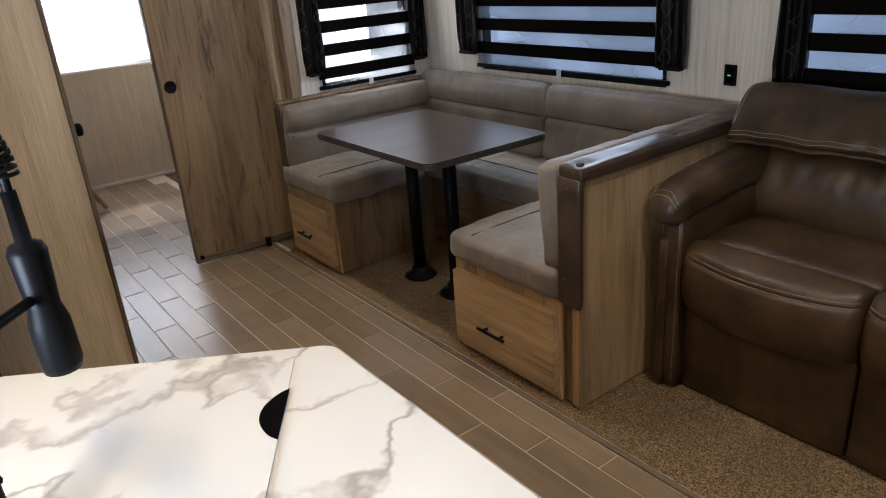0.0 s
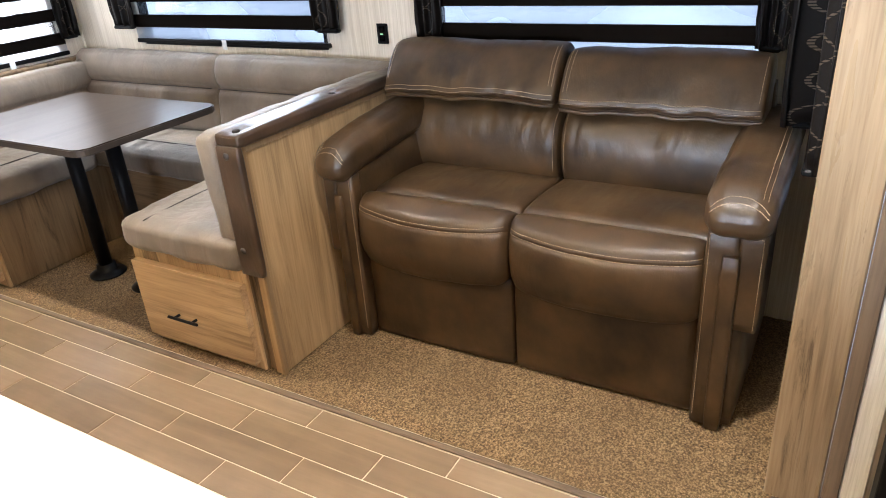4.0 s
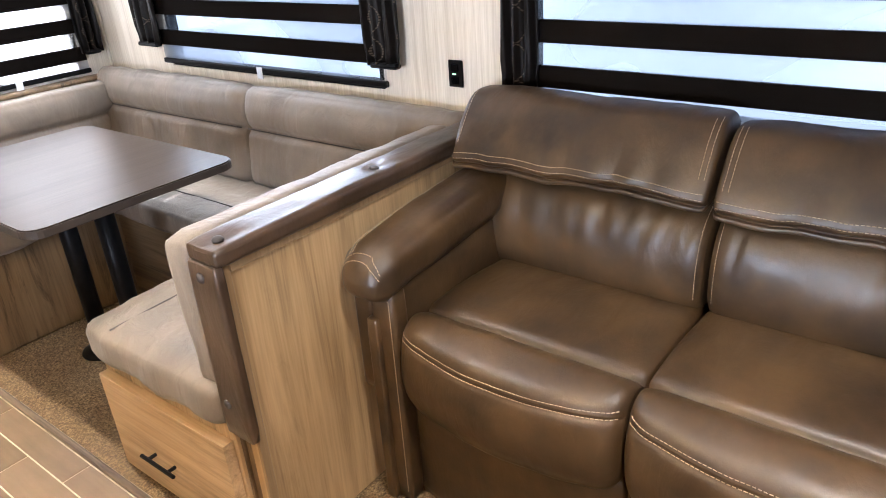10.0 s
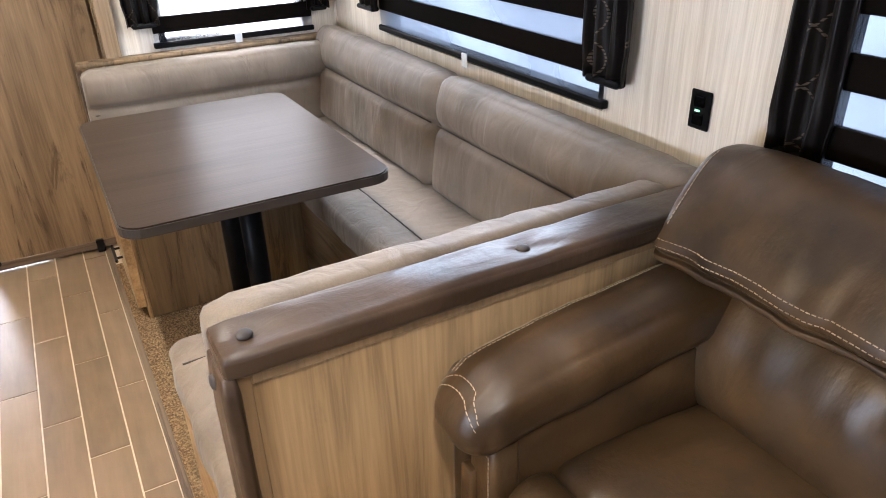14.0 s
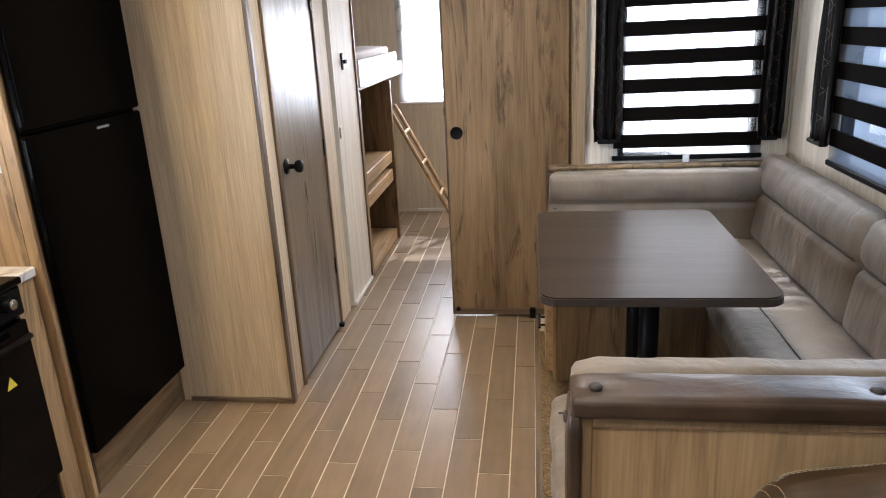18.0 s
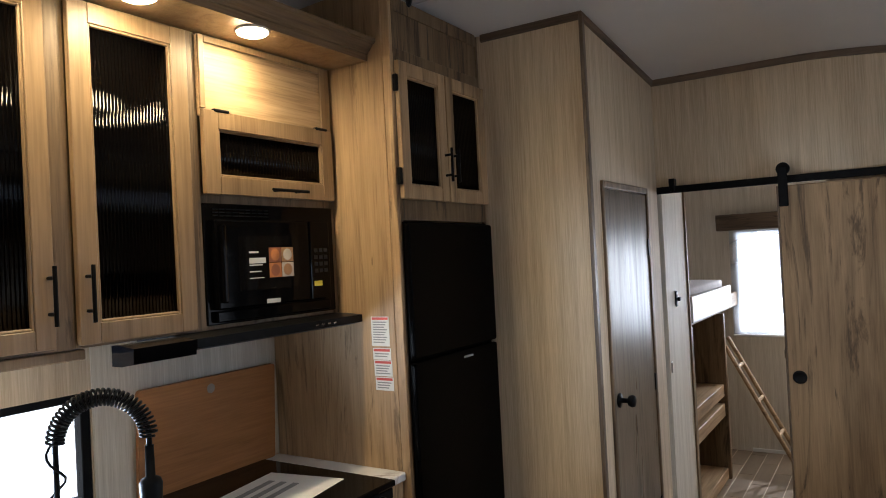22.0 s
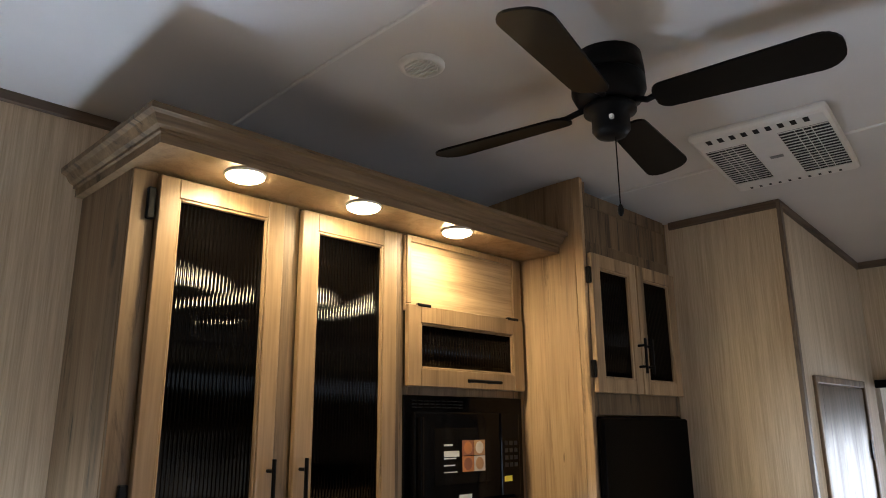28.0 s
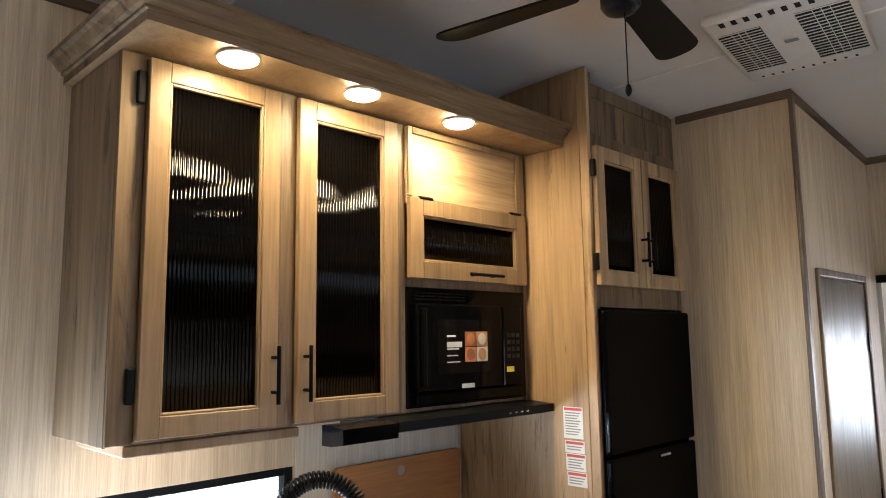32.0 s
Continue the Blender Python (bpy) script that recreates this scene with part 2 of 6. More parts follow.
def curtain_mat(name, horiz):
    m, t, b = shader(name, 0.5)
    tc = t.nodes.new("ShaderNodeTexCoord")
    sep = t.nodes.new("ShaderNodeSeparateXYZ")
    t.links.new(tc.outputs["Object"], sep.inputs[0])

    def op(kind, a, c, d=None):
        n = t.nodes.new("ShaderNodeMath")
        n.operation = kind
        for s, val in enumerate((a, c, d)):
            if val is None:
                continue
            if isinstance(val, (int, float)):
                n.inputs[s].default_value = val
            else:
                t.links.new(val, n.inputs[s])
        return n.outputs[0]

    u, z = sep.outputs[horiz], sep.outputs["Z"]
    wav = op("MULTIPLY", op("SINE", op("MULTIPLY", z, 33.0), 0), 0.24)
    lines = []
    for sgn in (1, -1):
        f = op("FRACT", op("ADD", op("MULTIPLY", u, 10.0), op("MULTIPLY", wav, sgn)), 0)
        lines.append(op("LESS_THAN", op("ABSOLUTE", op("SUBTRACT", f, 0.5), 0), 0.020))
    dash = op("GREATER_THAN", op("FRACT", op("MULTIPLY", z, 130.0), 0), 0.35)
    k = op("MULTIPLY", op("MAXIMUM", lines[0], lines[1]), dash)
    t.links.new(mixc(t, k, (0.0055, 0.0042, 0.0036), (0.08, 0.062, 0.045)), b.inputs["Base Color"])
    b.inputs["Specular IOR Level"].default_value = 0.15
    return m


def sheer_mat(name):
    m = bpy.data.materials.new(name)
    m.use_nodes = True
    t = m.node_tree
    t.nodes.clear()
    out = t.nodes.new("ShaderNodeOutputMaterial")
    tr = node(t, "ShaderNodeBsdfTranslucent", Color=(0.92, 0.94, 0.97, 1))
    tp = node(t, "ShaderNodeBsdfTransparent", Color=(0.95, 0.97, 1, 1))
    n1 = node(t, "ShaderNodeTexNoise", Scale=3.0, Detail=0.0)
    t.links.new(coords(t, (0.8, 0.8, 1.6)), n1.inputs[0])
    fac = ramp(t, n1.outputs[0], [(0.36, (0.50,) * 3), (0.64, (0.96,) * 3)])
    mx = t.nodes.new("ShaderNodeMixShader")
    t.links.new(fac, mx.inputs[0])
    t.links.new(tr.outputs[0], mx.inputs[1])
    t.links.new(tp.outputs[0], mx.inputs[2])
    t.links.new(mx.outputs[0], out.inputs[0])
    return m


def glass_mat(name, color=(1, 1, 1), rough=0.0):
    m, t, b = shader(name, rough)
    b.inputs["Base Color"].default_value = (*color, 1)
    b.inputs["Transmission Weight"].default_value = 1.0
    b.inputs["IOR"].default_value = 1.45
    return m


WOOD = wood("cabinet_wood", (0.130, 0.076, 0.034), (0.375, 0.238, 0.118), (0.54, 0.370, 0.200), streak=0.8)
WOOD_Y = wood("cabinet_wood_lengthwise", (0.130, 0.076, 0.034), (0.375, 0.238, 0.118), (0.54, 0.370, 0.200), "y", streak=0.4)
WOOD_X = wood("cabinet_wood_crosswise", (0.130, 0.076, 0.034), (0.375, 0.238, 0.118), (0.54, 0.370, 0.200), "x", streak=0.8)
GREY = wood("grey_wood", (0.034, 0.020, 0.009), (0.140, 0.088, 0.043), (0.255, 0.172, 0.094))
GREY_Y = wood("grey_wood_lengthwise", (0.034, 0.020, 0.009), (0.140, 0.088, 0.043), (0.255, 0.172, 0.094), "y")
DOORG = wood("bathroom_door_wood", (0.05, 0.034, 0.021), (0.125, 0.09, 0.06), (0.20, 0.15, 0.105), rough=0.30)
DOORW = wood("barn_door_wood", (0.055, 0.033, 0.016), (0.185, 0.118, 0.060), (0.305, 0.206, 0.113), streak=1.0)
TRIM = wood("brown_trim", (0.070, 0.046, 0.030), (0.125, 0.085, 0.055), (0.19, 0.135, 0.09), rough=0.4)
TRIM_Y = wood("brown_trim_lengthwise", (0.070, 0.046, 0.030), (0.125, 0.085, 0.055), (0.19, 0.135, 0.09), "y", 0.4)
TRIM_X = wood("brown_trim_crosswise", (0.070, 0.046, 0.030), (0.125, 0.085, 0.055), (0.19, 0.135, 0.09), "x", 0.4)
TABLEW = wood("table_wood", (0.026, 0.018, 0.013), (0.036, 0.025, 0.018), (0.048, 0.034, 0.025), "x", 0.34, 0.25, 0.10, 0.01)
DIVIDER = wood("divider_wood", (0.150, 0.086, 0.036), (0.385, 0.242, 0.112), (0.52, 0.350, 0.178), streak=0.3)
JAMB = wood("jamb_wood", (0.14, 0.086, 0.044), (0.29, 0.200, 0.116), (0.40, 0.300, 0.190), rough=0.28)
LAMINATE = wood("smooth_laminate", (0.155, 0.092, 0.040), (0.245, 0.153, 0.072), (0.31, 0.204, 0.105), rough=0.4, streak=0.25)
WALL = wallpaper("cream_wallpaper", (0.45, 0.345, 0.225), (0.67, 0.548, 0.388))
WALLPALE = wallpaper("pale_wallpaper", (0.55, 0.485, 0.39), (0.75, 0.69, 0.59))
CEILING = plain("ceiling_panel", (0.66, 0.64, 0.62), 0.6, vary=0.03, scale=4)
WHITE = plain("white_plastic", (0.75, 0.73, 0.70), 0.4, vary=0.03)
SOFA = leather("sofa_leather", (0.0180, 0.0100, 0.0045), (0.084, 0.0470, 0.0190), 0.39, 0.30)
CAP = leather("cap_leather", (0.022, 0.0130, 0.0075), (0.075, 0.045, 0.026), 0.33, 0.25)
CUSHION = fabric("cushion_fabric", (0.105, 0.082, 0.061), (0.215, 0.168, 0.122), 0.6, 0.28)
THREAD = plain("tan_thread", (0.42, 0.32, 0.21), 0.7)
PIPING = plain("dark_piping", (0.030, 0.022, 0.018), 0.6)
MARBLE = marble("white_marble")
CARPET = carpet_mat("brown_carpet")
PLANK = plank_mat("floor_plank")
GROUT = plain("floor_joint", (0.60, 0.51, 0.39), 0.6)
BLACK = plain("black_metal", (0.005, 0.005, 0.0055), 0.40, vary=0.2, spec=0.10)
GLOSS = plain("black_gloss", (0.002, 0.002, 0.0025), 0.08, vary=0.1, spec=0.11)
FRIDGE = plain("fridge_black", (0.0016, 0.0014, 0.0014), 0.22, vary=0.2, scale=400, spec=0.03)
FLUTE = plain("fluted_dark_glass", (0.0008, 0.0007, 0.0007), 0.01, vary=0.1, spec=0.09)
STRIP = plain("blind_dark_strip", (0.0055, 0.0042, 0.0034), 0.8, vary=0.15, scale=300, spec=0.02)
SHEER = sheer_mat("blind_sheer_strip")
PANE = glass_mat("window_pane")
CURTAIN_X = curtain_mat("curtain_fabric_x", "X")
CURTAIN_Y = curtain_mat("curtain_fabric_y", "Y")
STEEL = plain("brushed_steel", (0.55, 0.55, 0.56), 0.25, 1.0, 0.05)
BOARD = wood("orange_board", (0.26, 0.10, 0.030), (0.37, 0.155, 0.048), (0.46, 0.21, 0.07), "y", 0.4, 0.2)
PAPER = plain("paper_label", (0.70, 0.69, 0.66), 0.6, vary=0.03)
RED = plain("red_print", (0.52, 0.07, 0.05), 0.6)
INK = plain("grey_print", (0.24, 0.24, 0.24), 0.6)
GLOW = emitter("lamp_glow", (1.0, 0.80, 0.46), 60)
PUCK = emitter("puck_glow", (1.0, 0.76, 0.40), 280)
OUT_W = emitter("outside_bright", (1.0, 0.99, 0.97), 4.0, 0.05)
OUT_B = emitter("outside_blue", (0.68, 0.81, 1.0), 0.90, 0.05)

# ---- mesh helpers ----
from mathutils.bvhtree import BVHTree


def part(name, bm, material, parent=None, label="", smooth=False, kind=""):
    me = bpy.data.meshes.new(name)
    bmesh.ops.recalc_face_normals(bm, faces=bm.faces)
    bm.to_mesh(me)
    bm.free()
    for m in material if isinstance(material, (list, tuple)) else (material,):
        me.materials.append(m)
    if smooth:
        for p in me.polygons:
            p.use_smooth = True
    ob = new(name, me)
    if parent is not None:
        ob.parent = parent
        ob.matrix_parent_inverse = parent.matrix_basis.inverted()
    return tagged(ob, label, kind=kind)


def thing(name, label, category, at=(0, 0, 0), group="", kind=""):
    ob = new(name)
    ob.location = at
    ob.empty_display_size = 0.1
    bpy.context.view_layer.update()
    ob.matrix_basis = Matrix.Translation(at)
    return tagged(ob, label, category, group, kind)


def bx(bm, x0, x1, y0, y1, z0, z1, bevel=0.0, seg=1, m=None):
    """A box between two corners, with rounded edges."""
    pts = [Vector((x, y, z)) for x in (x0, x1) for y in (y0, y1) for z in (z0, z1)]
    v = [bm.verts.new(m @ p if m else p) for p in pts]
    fs = [bm.faces.new([v[i] for i in q]) for q in ((0, 1, 3, 2), (4, 6, 7, 5), (0, 4, 5, 1), (2, 3, 7, 6), (0, 2, 6, 4), (1, 5, 7, 3))]
    if bevel:
        es = list({e for f in fs for e in f.edges})
        bmesh.ops.bevel(bm, geom=es, offset=bevel, segments=seg, affect="EDGES", profile=0.5)
    return bm


def box(x0, x1, y0, y1, z0, z1, bevel=0.0, seg=1):
    return bx(bmesh.new(), x0, x1, y0, y1, z0, z1, bevel, seg)


def sweep(bm, pts, r, n=8, closed=False):
    """A tube of radius r (or radii) along the points."""
    pts = [Vector(p) for p in pts]
    rr = r if isinstance(r, (list, tuple)) else [r] * len(pts)
    rings, up = [], None
    for i, p in enumerate(pts):
        d = (pts[min(i + 1, len(pts) - 1)] - pts[max(i - 1, 0)]).normalized()
        if up is None:
            up = d.orthogonal().normalized()
        up = (up - d * up.dot(d)).normalized()
        s = d.cross(up)
        rings.append([bm.verts.new(p + (up * math.cos(a) + s * math.sin(a)) * rr[i]) for a in (2 * math.pi * k / n for k in range(n))])
    for a, b in zip(rings, rings[1:]):
        for k in range(n):
            bm.faces.new((a[k], a[(k + 1) % n], b[(k + 1) % n], b[k]))
    bm.faces.new(rings[0][::-1])
    bm.faces.new(rings[-1])
    return bm


def tube(pts, r, n=8):
    return sweep(bmesh.new(), pts, r, n)


def lathe(bm, prof, m, n=24):
    """Turns the profile (radius, height) about the z axis of the pose m."""
    rings = [[bm.verts.new(m @ Vector((r * math.cos(a), r * math.sin(a), z))) for a in (2 * math.pi * k / n for k in range(n))] for r, z in prof]
    for a, b in zip(rings, rings[1:]):
        for k in range(n):
            bm.faces.new((a[k], a[(k + 1) % n], b[(k + 1) % n], b[k]))
    bm.faces.new(rings[0][::-1])
    bm.faces.new(rings[-1])
    return bm


def prism(bm, outline, lo, hi, axis="z"):
    """A prism over an outline, along an axis."""
    def at(p, h):
        return {"z": (p[0], p[1], h), "y": (p[0], h, p[1]), "x": (h, p[0], p[1])}[axis]
    a = [bm.verts.new(at(p, lo)) for p in outline]
    b = [bm.verts.new(at(p, hi)) for p in outline]
    bm.faces.new(a[::-1])
    bm.faces.new(b)
    k = len(a)
    for i in range(k):
        bm.faces.new((a[i], a[(i + 1) % k], b[(i + 1) % k], b[i]))
    return bm


def rounded(pts, r, n=5):
    """A polygon outline with rounded corners."""
    out, k = [], len(pts)
    for i in range(k):
        p, a, b = Vector(pts[i]), Vector(pts[i - 1]), Vector(pts[(i + 1) % k])
        u, w = (a - p).normalized(), (b - p).normalized()
        rr = r[i] if isinstance(r, (list, tuple)) else r
        half = math.acos(max(-1, min(1, u.dot(w)))) / 2
        d = rr / math.tan(half)
        s, e = p + u * d, p + w * d
        c = p + (u + w).normalized() * (rr / math.sin(half))
        a0 = math.atan2(s.y - c.y, s.x - c.x)
        da = math.atan2(e.y - c.y, e.x - c.x) - a0
        da = (da + math.pi) % (2 * math.pi) - math.pi
        out += [(c.x + rr * math.cos(a0 + da * j / n), c.y + rr * math.sin(a0 + da * j / n)) for j in range(n + 1)]
    return out


def pillow(m, h, r, puff=(0, 0, 0), n=14, wrinkle=0.0, freq=9.0, shape=None, seed=0, squash=0.0):
    """A rounded, stuffed block: half sizes h, edge radius r, bulge of each pair of faces, folds."""
    bm = bmesh.new()
    bmesh.ops.create_cube(bm, size=2)
    bmesh.ops.subdivide_edges(bm, edges=bm.edges, cuts=n, use_grid_fill=True)
    for v in bm.verts:
        u = Vector([math.tan(c * 0.72) / math.tan(0.72) for c in v.co])
        p = Vector([u[i] * h[i] for i in range(3)])
        inner = Vector([max(-(h[i] - r), min(h[i] - r, p[i])) for i in range(3)])
        d = p - inner
        q = inner + (d.normalized() * r if d.length > 1e-9 else d)
        for i in range(3):
            a, b = (i + 1) % 3, (i + 2) % 3
            w = max(0, 1 - u[a] ** 2) ** 0.7 * max(0, 1 - u[b] ** 2) ** 0.7
            if abs(u[i]) > 0.98:
                q[i] += math.copysign(puff[i] * w, u[i])
        if wrinkle:
            w = noise.noise(Vector((q.x * freq + seed, q.y * freq + seed * 2, q.z * freq * 0.6)))
            w2 = noise.noise(Vector((q.x * freq * 2.7 + seed, q.y * freq * 2.7, q.z * freq * 1.2 + seed)))
            q += d.normalized() * wrinkle * (w + 0.5 * w2) if d.length > 1e-9 else Vector()
        if shape:
            q = shape(q, u)
        v.co = m @ q
    return bm


def stitches(parent, pts, gap=0.009, dash=0.0062, r=0.0009, name="stitching"):
    """A row of thread dashes along a line of points, as one part."""
    bm, pts = bmesh.new(), [Vector(p) for p in pts]
    s, nxt = 0.0, 0.0
    for a, b in zip(pts, pts[1:]):
        L = (b - a).length
        if L < 1e-6:
            continue
        d = (b - a) / L
        while nxt < s + L:
            p = a + d * (nxt - s)
            sweep(bm, (p, p + d * dash), r, 4)
            nxt += gap
        s += L
    return part(name, bm, THREAD, parent, "tan thread stitching")


def on_skin(ob, pts, way, lift=0.0006):
    """The points moved along a direction on to the surface of a mesh; misses are left out."""
    tree = BVHTree.FromPolygons([v.co for v in ob.data.vertices], [p.vertices for p in ob.data.polygons])
    way, out = Vector(way).normalized(), []
    for p in pts:
        hit, normal, index, far = tree.ray_cast(Vector(p) - way * 0.3, way, 0.6)
        if hit:
            out.append(hit + normal * lift)
    return out

# ---- the large structure ----
XK, XM, XS = 1.70, 3.99, 4.845      # kitchen wall, main wall with the slide-out's opening, slide-out's outer wall
Y0, YP, YB = -1.30, 4.463, 6.50     # front wall, partition with the barn door, rear wall
SY0, SY1, SZ = 0.655, 4.19, 1.86    # slide-out: its two ends and its ceiling


def ceil_z(x, y):
    side = 0.030 * max(0.0, (2.40 - x) / 0.68) ** 1.6 + 0.05 * max(0.0, (x - 3.45) / 0.55) ** 1.6
    return 2.552 - side - 0.100 * min(1.75, max(0.0, y - 2.90))


def structure(name, bm, mat, label, category):
    return tagged(part(name, bm, mat), label, category, kind="structure")


structure("ground", box(-60, 60, -60, 60, -1.0, -0.9), plain("gravel", (0.30, 0.28, 0.25), 0.9, vary=0.3), "pale gravel ground outside the vehicle", "ground")
structure("floor", box(XK - 0.1, 3.83, Y0, YB + 0.1, -0.06, -0.0025), GROUT, "cream joint bed under brown wood-look floor planks", "floor")
structure("floor_edge", box(3.8305, 4.09, SY1 + 0.0505, YB + 0.1, -0.06, -0.003), GREY, "dark floor edge beside the barn door", "floor")
structure("floor_edge", box(3.8305, 4.06, Y0, SY0 - 0.0505, -0.06, -0.003), GREY, "dark floor edge beside the slide-out", "floor")
structure("slide_floor", box(3.83, XS + 0.05, SY0 - 0.05, SY1 + 0.05, -0.06, -0.012), GREY, "slide-out floor under brown carpet", "floor")

bm = bmesh.new()
KW0, KW1, KZ0, KZ1 = 1.02, 2.10, 0.86, 1.20
bx(bm, XK - 0.06, XK, Y0, -0.86, 0, 2.60)
bx(bm, XK - 0.06, XK, -0.24, KW0, 0, 2.60)
bx(bm, XK - 0.06, XK, -0.86, -0.24, 0, 0.70)
bx(bm, XK - 0.06, XK, -0.86, -0.24, 1.95, 2.60)
bx(bm, XK - 0.06, XK, KW1, YB, 0, 2.60)
bx(bm, XK - 0.06, XK, KW0, KW1, 0, KZ0)
bx(bm, XK - 0.06, XK, KW0, KW1, KZ1, 2.60)
structure("wall_kitchen", bm, WALL, "cream streaked wallpaper wall behind the kitchen with a window opening", "wall")
bm = bmesh.new()
bx(bm, XM, XM + 0.06, Y0, SY0 - 0.18, 0, 2.60)
bx(bm, XM, XM + 0.06, SY0 - 0.18, SY1 + 0.02, SZ + 0.06, 2.60)
bx(bm, 4.03, 4.09, YP + 0.051, YB + 0.06, 0, 2.60)
bx(bm, 4.075, 4.125, SY1 + 0.051, YP - 0.021, 0, 2.60)
structure("wall_slide_side", bm, WALL, "cream streaked wallpaper wall above the slide-out opening", "wall")
structure("wall_front", box(XK - 0.06, 4.1, Y0 - 0.06, Y0, 0, 2.6), WALL, "cream streaked wallpaper end wall", "wall")
bm = bmesh.new()
bx(bm, 3.56, 4.09, YP, YP + 0.05, 0, 2.6)
bx(bm, 2.74, 3.56, YP, YP + 0.05, 1.825, 2.6)
structure("wall_partition", bm, WALL, "cream wallpaper partition over the sliding barn door", "wall")
bm = bmesh.new()
RW0, RW1, RZ0, RZ1 = 2.78, 3.97, 0.86, 1.66
bx(bm, 1.7, 4.03, YB, YB + 0.06, 0, RZ0)
bx(bm, 1.7, 4.03, YB, YB + 0.06, RZ1, 2.6)
bx(bm, 1.7, RW0, YB, YB + 0.06, RZ0, RZ1)
bx(bm, RW1, 4.03, YB, YB + 0.06, RZ0, RZ1)
structure("wall_rear", bm, WALLPALE, "pale wallpaper rear wall of the bunk room with a window opening", "wall")

# bathroom walls with the doorway
BX, BY = 2.803, 3.505
bm = bmesh.new()
bx(bm, XK, BX, BY, BY + 0.04, 0, 2.6)
bx(bm, BX - 0.04, BX, BY + 0.04, 3.640, 0, 2.6)
bx(bm, BX - 0.04, BX, 3.640, 4.268, 1.825, 2.6)
bx(bm, BX - 0.04, BX, 4.268, YP, 0, 2.6)
structure("wall_bathroom", bm, WALL, "cream streaked wallpaper bathroom wall beside the refrigerator", "wall")
structure("wall_bathroom_back", box(1.8, 1.84, BY + 0.04, YP, 0, 2.6), WALLPALE, "pale wall inside the bathroom", "wall")
CX = 2.812
structure("wall_closet", box(CX - 0.04, CX, YP + 0.05, 4.955, 0, 2.6), WALLPALE, "smooth white panel wall inside the bunk room", "wall")

# slide-out walls with their window openings
bm = bmesh.new()
W2, W3 = (2.564, 3.708), (0.885, 2.045)
for a, b in ((SY0 - 0.05, W3[0]), (W3[1], W2[0]), (W2[1], SY1 + 0.05)):
    bx(bm, XS, XS + 0.05, a, b, 0, SZ)
for a, b in (W2, W3):
    bx(bm, XS, XS + 0.05, a, b, 0, 0.87)
    bx(bm, XS, XS + 0.05, a, b, 1.76, SZ)
structure("wall_slide_outer", bm, WALLPALE, "pale wallpaper slide-out wall with two window openings", "wall")
bm = bmesh.new()
bx(bm, 4.00, 4.141, SY1, SY1 + 0.05, 0, SZ)
bx(bm, 4.711, XS, SY1, SY1 + 0.05, 0, SZ)
bx(bm, 4.141, 4.711, SY1, SY1 + 0.05, 0, 0.83)
bx(bm, 4.141, 4.711, SY1, SY1 + 0.05, 1.76, SZ)
structure("wall_slide_rear", bm, WALLPALE, "pale wallpaper slide-out end wall with a window opening", "wall")
bm = bmesh.new()
bx(bm, 4.062, 4.22, SY0 - 0.05, SY0, 0, SZ)
bx(bm, 4.72, XS, SY0 - 0.05, SY0, 0, SZ)
bx(bm, 4.22, 4.72, SY0 - 0.05, SY0, 0, 0.50)
bx(bm, 4.22, 4.72, SY0 - 0.05, SY0, 1.76, SZ)
structure("wall_slide_front", bm, WALLPALE, "pale wallpaper slide-out end wall beside the sofa with a window opening", "wall")
structure("slide_ceiling", box(XM + 0.03, XS + 0.05, SY0 - 0.05, SY1 + 0.05, SZ, SZ + 0.05), CEILING, "white slide-out ceiling panel", "ceiling")

# the arched main ceiling
bm = bmesh.new()
xs, ys = np.linspace(1.62, 4.12, 21), np.linspace(Y0 - 0.06, YB + 0.06, 40)
lo = [[bm.verts.new((x, y, ceil_z(x, y))) for x in xs] for y in ys]
hi = [[bm.verts.new((x, y, 2.68)) for x in xs] for y in ys]
for j in range(len(ys) - 1):
    for i in range(len(xs) - 1):
        bm.faces.new((lo[j][i], lo[j][i + 1], lo[j + 1][i + 1], lo[j + 1][i]))
        bm.faces.new((hi[j][i], hi[j + 1][i], hi[j + 1][i + 1], hi[j][i + 1]))
for row in (0, -1):
    for i in range(len(xs) - 1):
        bm.faces.new((lo[row][i], lo[row][i + 1], hi[row][i + 1], hi[row][i]))
for col in (0, -1):
    for j in range(len(ys) - 1):
        bm.faces.new((lo[j][col], lo[j + 1][col], hi[j + 1][col], hi[j][col]))
ceiling = structure("ceiling", bm, CEILING, "smooth grey-white arched ceiling panels", "ceiling")
for yy in (1.72, 3.10):
    bm = bmesh.new()
    for xa, xb in zip(xs, xs[1:]):
        sweep(bm, ((xa, yy, ceil_z(xa, yy) - 0.0005), (xb, yy, ceil_z(xb, yy) - 0.0005)), 0.006, 6)
    structure("trim", bm, WHITE, "thin white ceiling seam strip", "trim")


def ceiling_trim(a, b, side, mat):
    """A brown strip between a wall and the ceiling, from a to b, on that side of the wall."""
    bm = bmesh.new()
    n = 10
    prev = None
    for i in range(n + 1):
        x, y = a[0] + (b[0] - a[0]) * i / n, a[1] + (b[1] - a[1]) * i / n
        z = ceil_z(x, y)
        ring = [bm.verts.new((x + side[0] * d, y + side[1] * d, z + h)) for d, h in ((0.001, 0.004), (0.012, 0.004), (0.012, -0.026), (0.001, -0.03))]
        if prev:
            for k in range(4):
                bm.faces.new((prev[k], prev[(k + 1) % 4], ring[(k + 1) % 4], ring[k]))
        else:
            bm.faces.new(ring)
        prev = ring
    bm.faces.new(prev)
    structure("trim", bm, mat, "dark brown ceiling trim strip", "trim")


